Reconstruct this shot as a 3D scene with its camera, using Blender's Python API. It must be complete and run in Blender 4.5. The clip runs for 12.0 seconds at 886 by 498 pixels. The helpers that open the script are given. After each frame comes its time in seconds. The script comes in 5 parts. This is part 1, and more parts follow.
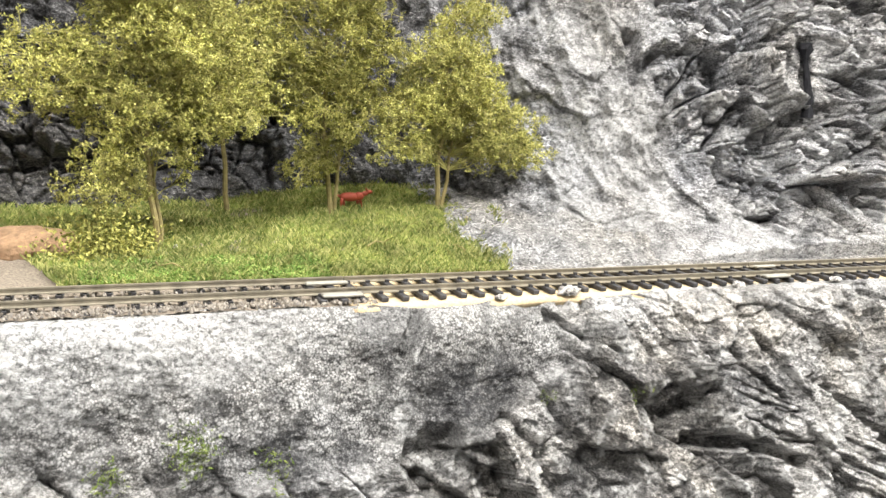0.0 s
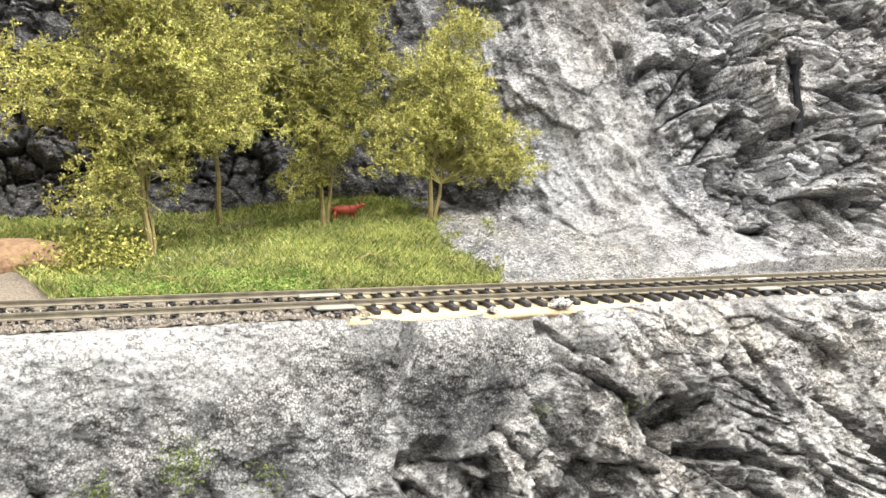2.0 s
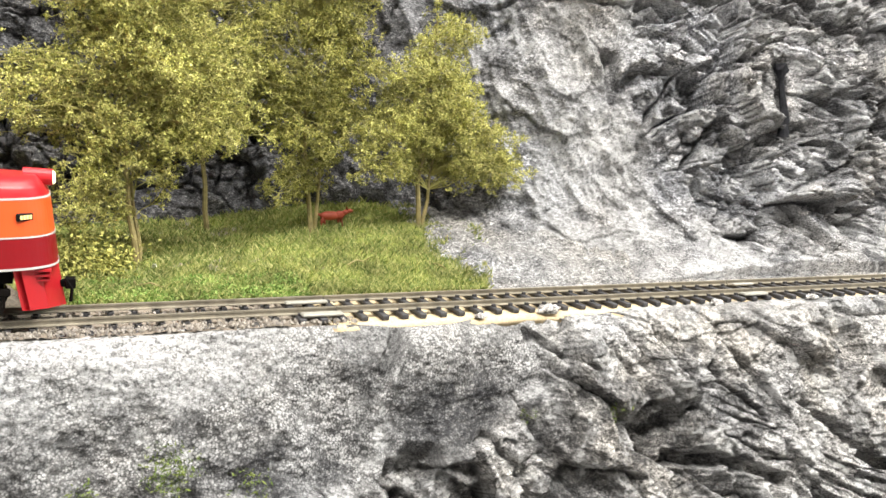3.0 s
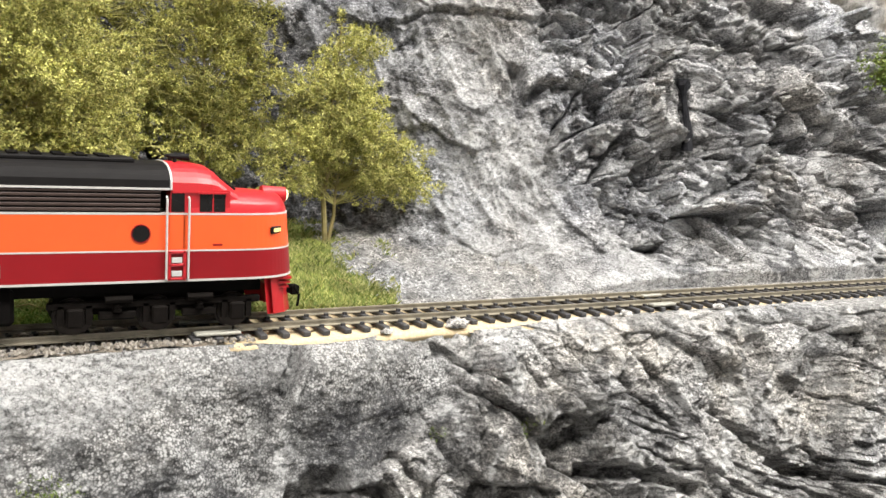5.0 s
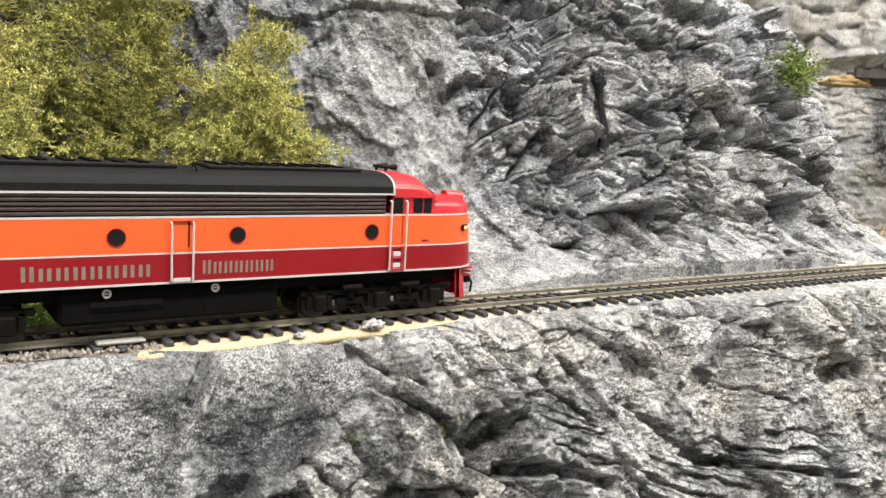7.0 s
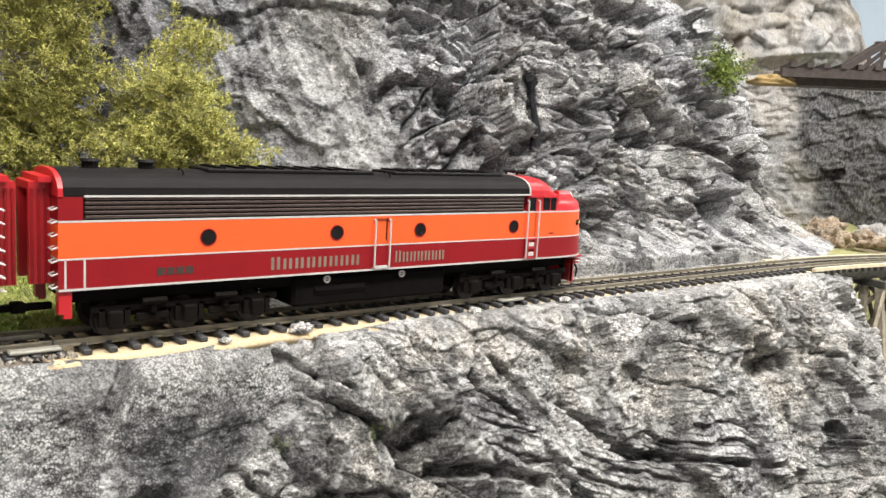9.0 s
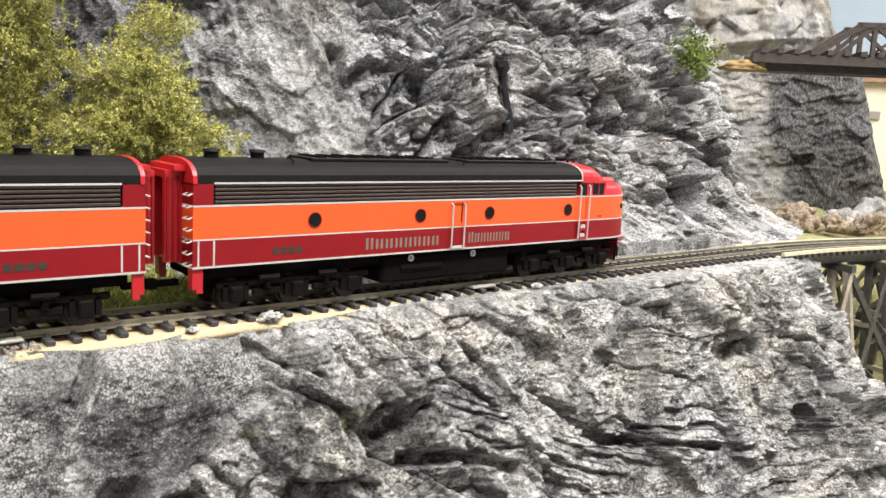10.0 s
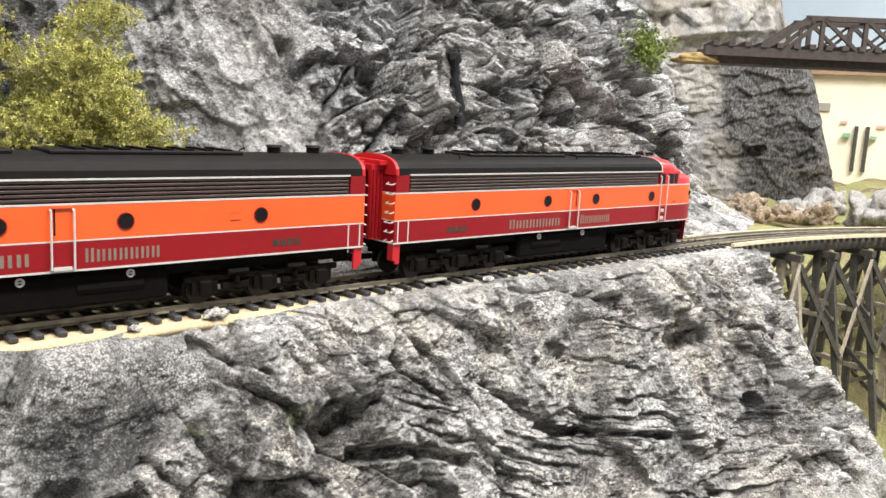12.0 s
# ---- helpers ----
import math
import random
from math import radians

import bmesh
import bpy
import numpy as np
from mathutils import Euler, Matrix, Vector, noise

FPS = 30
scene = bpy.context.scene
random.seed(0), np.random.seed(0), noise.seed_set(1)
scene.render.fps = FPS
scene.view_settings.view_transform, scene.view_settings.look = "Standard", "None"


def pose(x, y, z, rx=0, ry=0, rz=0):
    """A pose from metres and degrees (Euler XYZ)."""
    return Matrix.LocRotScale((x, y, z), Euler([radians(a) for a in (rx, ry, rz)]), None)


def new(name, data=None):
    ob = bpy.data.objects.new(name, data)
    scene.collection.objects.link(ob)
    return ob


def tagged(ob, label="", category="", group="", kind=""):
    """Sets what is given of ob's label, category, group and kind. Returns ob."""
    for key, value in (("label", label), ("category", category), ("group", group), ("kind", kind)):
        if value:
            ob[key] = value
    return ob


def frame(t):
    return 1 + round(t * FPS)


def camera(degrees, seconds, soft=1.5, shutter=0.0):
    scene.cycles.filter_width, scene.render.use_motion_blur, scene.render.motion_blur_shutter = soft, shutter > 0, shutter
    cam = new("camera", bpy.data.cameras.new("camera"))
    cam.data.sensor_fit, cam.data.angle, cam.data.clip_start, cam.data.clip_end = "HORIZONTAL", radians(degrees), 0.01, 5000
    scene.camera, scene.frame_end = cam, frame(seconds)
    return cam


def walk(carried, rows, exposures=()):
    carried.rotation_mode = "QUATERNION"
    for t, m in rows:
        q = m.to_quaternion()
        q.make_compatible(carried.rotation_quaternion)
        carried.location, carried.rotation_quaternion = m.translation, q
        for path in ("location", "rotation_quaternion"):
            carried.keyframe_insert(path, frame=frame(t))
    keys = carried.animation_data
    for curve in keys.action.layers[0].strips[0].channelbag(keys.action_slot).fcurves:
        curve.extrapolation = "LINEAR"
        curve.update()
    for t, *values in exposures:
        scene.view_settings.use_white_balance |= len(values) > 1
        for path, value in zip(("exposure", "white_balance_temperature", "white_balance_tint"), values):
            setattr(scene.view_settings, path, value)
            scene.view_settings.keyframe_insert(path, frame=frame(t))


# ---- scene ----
cam = camera(55.5, 12.0, soft=1.5)
PATH = [
    (0.0, -0.0479, -0.2892, 0.0746, -11.37, -3.43, -22.52),
    (0.5, -0.0478, -0.2897, 0.0744, -11.41, -3.45, -22.81),
    (1.0, -0.0480, -0.2904, 0.0746, -10.96, -3.52, -22.91),
    (1.5, -0.0481, -0.2902, 0.0747, -10.60, -3.56, -22.97),
    (2.0, -0.0479, -0.2903, 0.0749, -10.49, -3.53, -22.94),
    (2.5, -0.0478, -0.2905, 0.0751, -10.35, -3.48, -23.00),
    (3.0, -0.0471, -0.2901, 0.0752, -10.09, -3.53, -23.69),
    (3.5, -0.0451, -0.2879, 0.0748, -9.65, -3.56, -25.47),
    (5.5, -0.0363, -0.2827, 0.0690, -7.79, -3.50, -30.45),
    (6.0, -0.0349, -0.2818, 0.0692, -7.90, -3.48, -31.85),
    (6.5, -0.0334, -0.2818, 0.0704, -8.12, -3.38, -33.15),
    (7.0, -0.0312, -0.2835, 0.0711, -8.09, -3.36, -34.12),
    (9.0, -0.0257, -0.2850, 0.0724, -8.04, -3.23, -38.03),
    (9.5, -0.0249, -0.2849, 0.0724, -8.22, -3.20, -39.17),
    (10.0, -0.0231, -0.2845, 0.0728, -8.92, -3.20, -39.74),
    (10.5, -0.0220, -0.2839, 0.0728, -9.61, -3.18, -40.12),
    (11.0, -0.0211, -0.2840, 0.0726, -9.76, -3.12, -40.77),
    (11.5, -0.0199, -0.2849, 0.0728, -9.60, -3.11, -41.67),
    (12.0, -0.0181, -0.2865, 0.0735, -9.31, -3.12, -42.37),
]
walk(cam, [(t, pose(x, y, z, 90 + pitch, roll, yaw)) for t, x, y, z, pitch, roll, yaw in PATH],
     exposures=[(0.0, 0.25), (2.5, 0.25), (3.5, 0.15), (5.5, 0.0), (9.0, -0.03), (12.0, 0.0)])

# ---- light: a hall lit by ceiling panels above the layout ----
world = bpy.data.worlds.new("hall_air")
scene.world = world
world.use_nodes = True
world.node_tree.nodes["Background"].inputs[0].default_value = (0.9, 0.95, 1.0, 1)
world.node_tree.nodes["Background"].inputs[1].default_value = 0.2


def panel_lamp(x, y, z, w, d, watts):
    data = bpy.data.lights.new("ceiling_lamp", "AREA")
    data.shape, data.size, data.size_y, data.energy = "RECTANGLE", w, d, watts
    data.color = (1.0, 0.97, 0.92)
    ob = new("ceiling_lamp", data)
    ob.matrix_basis = pose(x, y, z)
    return ob


# The fourth lamp is added only to brighten the sky-blue east wall.
LAMPS = [(-0.45, -0.70, 36), (0.75, -0.70, 49), (0.3, 0.30, 12), (1.75, -0.25, 26)]
for lx, ly, watts in LAMPS:
    panel_lamp(lx, ly, 1.385, 1.0, 0.24, watts)


# ---- noise over arrays ----
def hash3(ix, iy, iz, seed):
    h = (ix * 374761393 + iy * 668265263 + iz * 1274126177 + seed * 974711) & 0xFFFFFFFF
    h = ((h ^ (h >> 13)) * 1103515245) & 0xFFFFFFFF
    h = ((h ^ (h >> 16)) * 2246822519) & 0xFFFFFFFF
    return ((h ^ (h >> 15)) & 0xFFFFFF) / float(0xFFFFFF)


def vnoise(p, seed=0):
    i = np.floor(p).astype(np.int64)
    f = p - i
    f = f * f * f * (f * (f * 6 - 15) + 10)
    out = 0
    for a in (0, 1):
        for b in (0, 1):
            for c in (0, 1):
                w = (f[:, 0] if a else 1 - f[:, 0]) * (f[:, 1] if b else 1 - f[:, 1]) * (f[:, 2] if c else 1 - f[:, 2])
                out = out + w * hash3(i[:, 0] + a, i[:, 1] + b, i[:, 2] + c, seed)
    return out * 2 - 1


def fbm(p, octaves=4, gain=0.5, seed=0, ridge=False):
    out, amp = 0, 1.0
    for k in range(octaves):
        n = vnoise(p * 2.03 ** k + 17.3 * k, seed + k)
        out = out + amp * ((1 - 2 * np.abs(n)) if ridge else n)
        amp *= gain
    return out


def facets(p, seed=0, tilt=0.8):
    """Broken faces: every cell is a tilted plane of its own. Returns height and the distance to the cell's border."""
    i = np.floor(p).astype(np.int64)
    best = np.full(len(p), 9.0)
    second = np.full(len(p), 9.0)
    height = np.zeros(len(p))
    for a in (-1, 0, 1):
        for b in (-1, 0, 1):
            for c in (-1, 0, 1):
                q = [i[:, 0] + a, i[:, 1] + b, i[:, 2] + c]
                d = [p[:, k] - (q[k] + hash3(*q, seed + k)) for k in range(3)]
                r = d[0] ** 2 + d[1] ** 2 + d[2] ** 2
                h = hash3(*q, seed + 5) - 0.5 + tilt * sum(d[k] * (hash3(*q, seed + 7 + k) - 0.5) * 2 for k in range(3))
                near = r < best
                second = np.where(near, best, np.minimum(second, r))
                height = np.where(near, h, height)
                best = np.where(near, r, best)
    return height, np.sqrt(second) - np.sqrt(best)


def smooth(a, b, x):
    t = np.clip((np.asarray(x, float) - a) / (b - a), 0, 1)
    return t * t * (3 - 2 * t)


# ---- materials ----
def material(name, rough=0.6, metal=0.0, spec=0.5):
    m = bpy.data.materials.new(name)
    m.use_nodes = True
    b = m.node_tree.nodes["Principled BSDF"]
    b.inputs["Roughness"].default_value, b.inputs["Metallic"].default_value = rough, metal
    b.inputs["Specular IOR Level"].default_value = spec
    return m, m.node_tree, b


def node(tree, kind, **values):
    n = tree.nodes.new(kind)
    for key, value in values.items():
        n.inputs[key.replace("_", " ")].default_value = value
    return n


def noise_node(tree, scale, detail=6.0, rough=0.6, stretch=None, twist=0.0):
    co = tree.nodes.new("ShaderNodeTexCoord")
    n = node(tree, "ShaderNodeTexNoise", Scale=scale, Detail=detail, Roughness=rough, Distortion=twist)
    if stretch:
        mp = tree.nodes.new("ShaderNodeMapping")
        mp.inputs["Scale"].default_value = stretch[:3]
        if len(stretch) > 3:
            mp.inputs["Rotation"].default_value = [radians(a) for a in stretch[3:]]
        tree.links.new(co.outputs["Object"], mp.inputs["Vector"])
        tree.links.new(mp.outputs["Vector"], n.inputs["Vector"])
    else:
        tree.links.new(co.outputs["Object"], n.inputs["Vector"])
    return n.outputs["Fac"]


def ramp(tree, source, stops):
    r = tree.nodes.new("ShaderNodeValToRGB")
    els = r.color_ramp.elements
    while len(els) < len(stops):
        els.new(0.5)
    for e, (at, c) in zip(els, stops):
        e.position = at
        e.color = (*c, 1) if len(c) == 3 else (c[0], c[0], c[0], 1)
    tree.links.new(source, r.inputs["Fac"])
    return r.outputs["Color"]


def mix(tree, a, b, fac, mode="MIX"):
    n = tree.nodes.new("ShaderNodeMix")
    n.data_type, n.blend_type = "RGBA", mode
    for sock, v in ((n.inputs[0], fac), (n.inputs[6], a), (n.inputs[7], b)):
        if hasattr(v, "is_linked"):
            tree.links.new(v, sock)
        elif isinstance(v, (int, float)):
            sock.default_value = v
        else:
            sock.default_value = (*v, 1)
    return n.outputs[2]


def relief(tree, b, source, strength, distance):
    n = node(tree, "ShaderNodeBump", Strength=strength, Distance=distance)
    tree.links.new(source, n.inputs["Height"])
    old = b.inputs["Normal"].links
    if old:
        tree.links.new(old[0].from_socket, n.inputs["Normal"])
    tree.links.new(n.outputs["Normal"], b.inputs["Normal"])


def attribute(tree, name):
    n = tree.nodes.new("ShaderNodeAttribute")
    n.attribute_name = name
    return n.outputs["Fac"]


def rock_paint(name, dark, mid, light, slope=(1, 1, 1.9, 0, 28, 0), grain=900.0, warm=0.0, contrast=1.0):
    """Cast rock: mottled grey, bump hollows shaded in the colour, black stain and painted shade, white dusting, gritty
    where the casting is covered with grit.
    """
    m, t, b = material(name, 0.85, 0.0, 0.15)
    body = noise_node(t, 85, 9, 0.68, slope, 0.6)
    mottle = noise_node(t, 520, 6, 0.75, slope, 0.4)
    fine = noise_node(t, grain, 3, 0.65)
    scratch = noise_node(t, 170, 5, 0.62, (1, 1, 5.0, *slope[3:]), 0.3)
    # Dry-brush paleness on the bump's crests, recess shade coloured into its hollows.
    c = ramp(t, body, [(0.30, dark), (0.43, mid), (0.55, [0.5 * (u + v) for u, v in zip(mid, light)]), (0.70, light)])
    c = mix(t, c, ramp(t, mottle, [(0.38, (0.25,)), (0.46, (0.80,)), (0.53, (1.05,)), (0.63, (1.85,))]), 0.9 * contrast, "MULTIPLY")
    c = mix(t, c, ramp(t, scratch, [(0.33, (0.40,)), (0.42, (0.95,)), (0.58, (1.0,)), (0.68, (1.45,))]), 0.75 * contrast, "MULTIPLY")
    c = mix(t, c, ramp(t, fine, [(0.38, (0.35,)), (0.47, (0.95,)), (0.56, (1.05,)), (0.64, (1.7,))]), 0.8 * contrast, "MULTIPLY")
    tone = ramp(t, noise_node(t, 16, 3, 0.5), [(0.35, (0.98, 0.99, 1.03)), (0.65, (1.05 + warm, 1.0, 0.94 - warm))])
    c = mix(t, c, tone, 1.0, "MULTIPLY")
    # fine crazing: pale and dark veins
    for scale, colour, strength in ((210, 0.30, 0.8), (330, 1.75, 0.7)):
        vein = ramp(t, noise_node(t, scale, 4, 0.6, slope, 0.8), [(0.465, (1.0,)), (0.49, (colour,)), (0.51, (colour,)), (0.535, (1.0,))])
        where = ramp(t, noise_node(t, scale * 0.35, 3, 0.6), [(0.46, (0.0,)), (0.56, (strength * contrast,))])
        c = mix(t, c, mix(t, (1, 1, 1), vein, where), 1.0, "MULTIPLY")
    # granules: pale grains with black between them
    cell = node(t, "ShaderNodeTexVoronoi", Scale=1150.0)
    t.links.new(t.nodes.new("ShaderNodeTexCoord").outputs["Object"], cell.inputs["Vector"])
    size = t.nodes.new("ShaderNodeMath")
    size.operation = "ADD"
    t.links.new(cell.outputs["Distance"], size.inputs[0])
    t.links.new(ramp(t, noise_node(t, 150, 5, 0.65), [(0.36, (0.34,)), (0.48, (0.08,)), (0.60, (0.0,))]), size.inputs[1])
    grains = ramp(t, size.outputs[0], [(0.30, (0.55, 0.55, 0.545)), (0.47, (0.42, 0.42, 0.415)), (0.60, (0.15, 0.15, 0.15)), (0.76, (0.04, 0.04, 0.042))])
    c = mix(t, c, grains, attribute(t, "grit"))
    # black stain with painted shade, white dust with brightening, both broken up by grain
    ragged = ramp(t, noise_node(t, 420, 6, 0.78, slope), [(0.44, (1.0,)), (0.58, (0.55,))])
    c = mix(t, c, (0.035, 0.035, 0.038), mix(t, (0, 0, 0), ragged, attribute(t, "wash_shade")))
    flecks = ramp(t, noise_node(t, 480, 6, 0.78), [(0.42, (0.15,)), (0.54, (1.0,))])
    c = mix(t, c, (0.60, 0.60, 0.595), mix(t, (0, 0, 0), flecks, attribute(t, "powder_bright")))
    t.links.new(c, b.inputs["Base Color"])
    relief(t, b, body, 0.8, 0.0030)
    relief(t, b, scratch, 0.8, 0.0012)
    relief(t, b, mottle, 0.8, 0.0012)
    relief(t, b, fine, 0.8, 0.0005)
    return m


def plain(name, colour, rough=0.5, metal=0.0, vary=0.12, scale=300.0, bump=0.0, spec=0.5):
    m, t, b = material(name, rough, metal, spec)
    n = noise_node(t, scale, 5, 0.6)
    dark = [c * (1 - vary) for c in colour]
    pale = [min(1, c * (1 + vary)) for c in colour]
    t.links.new(ramp(t, n, [(0.3, dark), (0.7, pale)]), b.inputs["Base Color"])
    if bump:
        relief(t, b, noise_node(t, scale * 2, 4, 0.6), 0.5, bump)
    return m


def varied(name, colours, rough=0.8, spread=0.3, spec=0.3):
    """A colour that differs from piece to piece."""
    m, t, b = material(name, rough, 0.0, spec)
    g = t.nodes.new("ShaderNodeNewGeometry")
    r = ramp(t, g.outputs["Random Per Island"], [(k / max(1, len(colours) - 1), c) for k, c in enumerate(colours)])
    n = ramp(t, noise_node(t, 40, 3, 0.5), [(0.3, (1 - spread,)), (0.7, (1 + spread,))])
    t.links.new(mix(t, r, n, 1.0, "MULTIPLY"), b.inputs["Base Color"])
    return m


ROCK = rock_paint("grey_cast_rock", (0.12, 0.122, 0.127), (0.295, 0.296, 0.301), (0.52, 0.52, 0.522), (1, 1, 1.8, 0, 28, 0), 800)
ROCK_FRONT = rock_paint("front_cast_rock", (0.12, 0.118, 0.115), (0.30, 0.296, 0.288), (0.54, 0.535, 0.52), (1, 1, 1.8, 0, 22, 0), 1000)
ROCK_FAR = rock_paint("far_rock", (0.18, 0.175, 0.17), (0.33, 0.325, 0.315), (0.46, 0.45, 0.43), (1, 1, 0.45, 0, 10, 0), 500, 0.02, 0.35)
RAIL = plain("weathered_rail", (0.24, 0.215, 0.165), 0.5, 0.3, 0.3, 200, 0.0001)
TIE = plain("black_plastic_tie", (0.035, 0.034, 0.036), 0.6, 0, 0.35, 400, 0.0002)
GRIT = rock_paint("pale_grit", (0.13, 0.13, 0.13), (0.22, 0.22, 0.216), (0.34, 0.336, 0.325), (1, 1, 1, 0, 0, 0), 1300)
CORK = plain("cork_roadbed", (0.54, 0.43, 0.27), 0.9, 0, 0.25, 900, 0.0006)
BALLAST = plain("pale_ballast", (0.22, 0.185, 0.145), 0.95, 0, 0.5, 1200, 0.001)
SCARLET = plain("scarlet_paint", (0.235, 0.006, 0.010), 0.36, 0, 0.06, 60, 0, 0.3)
ORANGE = plain("orange_paint", (0.80, 0.105, 0.020), 0.33, 0, 0.05, 60)
RED = plain("bright_red_paint", (0.45, 0.014, 0.020), 0.35, 0, 0.06, 60)
SILVER = plain("silver_white_line", (0.52, 0.50, 0.48), 0.4, 0, 0.08, 300)
BLACK = plain("black_paint", (0.0075, 0.0066, 0.0066), 0.6, 0, 0.2, 200, 0, 0.12)
DARK = plain("dark_underframe", (0.004, 0.0032, 0.003), 0.75, 0, 0.3, 300, 0.0002, 0.07)
GRASS_BED = plain("green_turf", (0.17, 0.19, 0.035), 0.95, 0, 0.5, 260, 0.002)


# ---- mesh helpers ----
def mesh_from(name, verts, faces, mats, smooth_shade=False, index=None):
    me = bpy.data.meshes.new(name)
    me.from_pydata([tuple(v) for v in verts], [], [tuple(f) for f in faces])
    for m in mats:
        me.materials.append(m)
    if index is not None:
        me.polygons.foreach_set("material_index", index)
    if smooth_shade:
        me.polygons.foreach_set("use_smooth", [True] * len(me.polygons))
    me.update()
    return me


def grid_faces(nu, nv, flip=False):
    a = np.arange(nu * nv).reshape(nu, nv)
    q = np.stack([a[:-1, :-1], a[1:, :-1], a[1:, 1:], a[:-1, 1:]], -1).reshape(-1, 4)
    return (q[:, ::-1] if flip else q).tolist()


def part(name, bm, mat, parent=None, label="", smooth_shade=False):
    me = bpy.data.meshes.new(name)
    if smooth_shade:
        for f in bm.faces:
            f.smooth = True
    bm.to_mesh(me)
    bm.free()
    for m in mat if isinstance(mat, (list, tuple)) else [mat]:
        me.materials.append(m)
    ob = new(name, me)
    if parent:
        ob.parent = parent
    return tagged(ob, label) if label else ob


def box(bm, lo, hi, bevel=0.0, slot=0, turn=None):
    made = bmesh.ops.create_cube(bm, size=1)["verts"]
    for v in made:
        v.co = Vector([lo[k] + (v.co[k] + 0.5) * (hi[k] - lo[k]) for k in range(3)])
    if turn:
        bmesh.ops.transform(bm, matrix=turn, verts=made)
    if bevel:
        edges = list({e for v in made for e in v.link_edges})
        bmesh.ops.bevel(bm, geom=edges, offset=bevel, segments=1, affect="EDGES", profile=0.5)
    if slot:
        for f in {f for v in made if v.is_valid for f in v.link_faces}:
            f.material_index = slot
    return bm


def tube(bm, a, b, r0, r1=None, sides=6, cap=True):
    a, b = Vector(a), Vector(b)
    r1 = r0 if r1 is None else r1
    d = b - a
    m = Matrix.Translation((a + b) / 2) @ d.to_track_quat("Z", "Y").to_matrix().to_4x4()
    bmesh.ops.create_cone(bm, cap_ends=cap, segments=sides, radius1=r0, radius2=r1, depth=d.length, matrix=m)
    return bm


def polyline(bm, pts, r, sides=5):
    for a, b in zip(pts, pts[1:]):
        tube(bm, a, b, r, r, sides)
    return bm


def one(name, mat, *boxes, parent=None, label="", bevel=0.0):
    bm = bmesh.new()
    for lo, hi in boxes:
        box(bm, lo, hi, bevel)
    return part(name, bm, mat, parent, label)


# ---- the track's line: straight, then a curve towards the aisle on the trestle ----
GAUGE = 0.00825
BEND, RADIUS = 0.485, 0.62


def track(s, off=0.0, z=0.0):
    """A point s metres along the track, off metres to its far side, and its heading."""
    if s < BEND:
        return Vector((s, off, z)), 0.0
    a = (s - BEND) / RADIUS
    return Vector((BEND + (RADIUS + off) * math.sin(a), (RADIUS + off) * math.cos(a) - RADIUS, z)), -a


# ---- cracks and hollows of the cast rock: from x, z to x, z, half width, depth ----
FRONT_CUTS = [
    (0.057, -0.006, 0.050, -0.019, 0.0015, 0.006),
    (0.050, -0.019, 0.052, -0.024, 0.0006, 0.002),
    (0.166, -0.058, 0.188, -0.060, 0.0022, 0.010),
    (0.188, -0.060, 0.218, -0.070, 0.0022, 0.010),
    (0.187, -0.030, 0.160, -0.047, 0.0030, 0.009),
    (0.191, -0.032, 0.212, -0.046, 0.0008, 0.004),
    (0.191, -0.044, 0.216, -0.051, 0.0005, 0.003),
    (0.187, -0.050, 0.217, -0.062, 0.0005, 0.003),
    (0.232, -0.042, 0.250, -0.056, 0.0019, 0.011),
    (0.250, -0.056, 0.281, -0.071, 0.0019, 0.011),
    (0.281, -0.071, 0.379, -0.091, 0.0016, 0.009),
    (0.304, -0.042, 0.347, -0.054, 0.0008, 0.004),
    (0.371, -0.043, 0.411, -0.044, 0.0050, 0.009),
    (0.473, -0.090, 0.499, -0.096, 0.0090, 0.012),
    (0.061, -0.047, 0.053, -0.053, 0.0055, 0.009),
    (0.112, -0.010, 0.128, -0.022, 0.0014, 0.006),
]
BACK_CUTS = [
    (0.247, 0.137, 0.249, 0.110, 0.0011, 0.005),
    (0.249, 0.110, 0.256, 0.086, 0.0011, 0.005),
    (0.226, 0.104, 0.223, 0.081, 0.0030, 0.010),
    (0.223, 0.081, 0.238, 0.096, 0.0022, 0.008),
    (0.329, 0.107, 0.322, 0.072, 0.0022, 0.010),
    (0.326, 0.106, 0.331, 0.106, 0.0030, 0.010),
    (0.310, 0.064, 0.340, 0.070, 0.0045, 0.012),
    (0.424, 0.130, 0.417, 0.112, 0.0060, 0.018),
    (0.372, 0.133, 0.392, 0.141, 0.0050, 0.010),
    (0.258, 0.088, 0.292, 0.078, 0.0020, 0.007),
    (0.290, 0.100, 0.312, 0.110, 0.0020, 0.007),
    (0.265, 0.141, 0.295, 0.143, 0.0030, 0.008),
    (0.500, 0.160, 0.548, 0.150, 0.0070, 0.022),
    (0.541, 0.085, 0.538, 0.061, 0.0060, 0.012),
    (0.366, 0.052, 0.352, 0.018, 0.0055, 0.012),
]


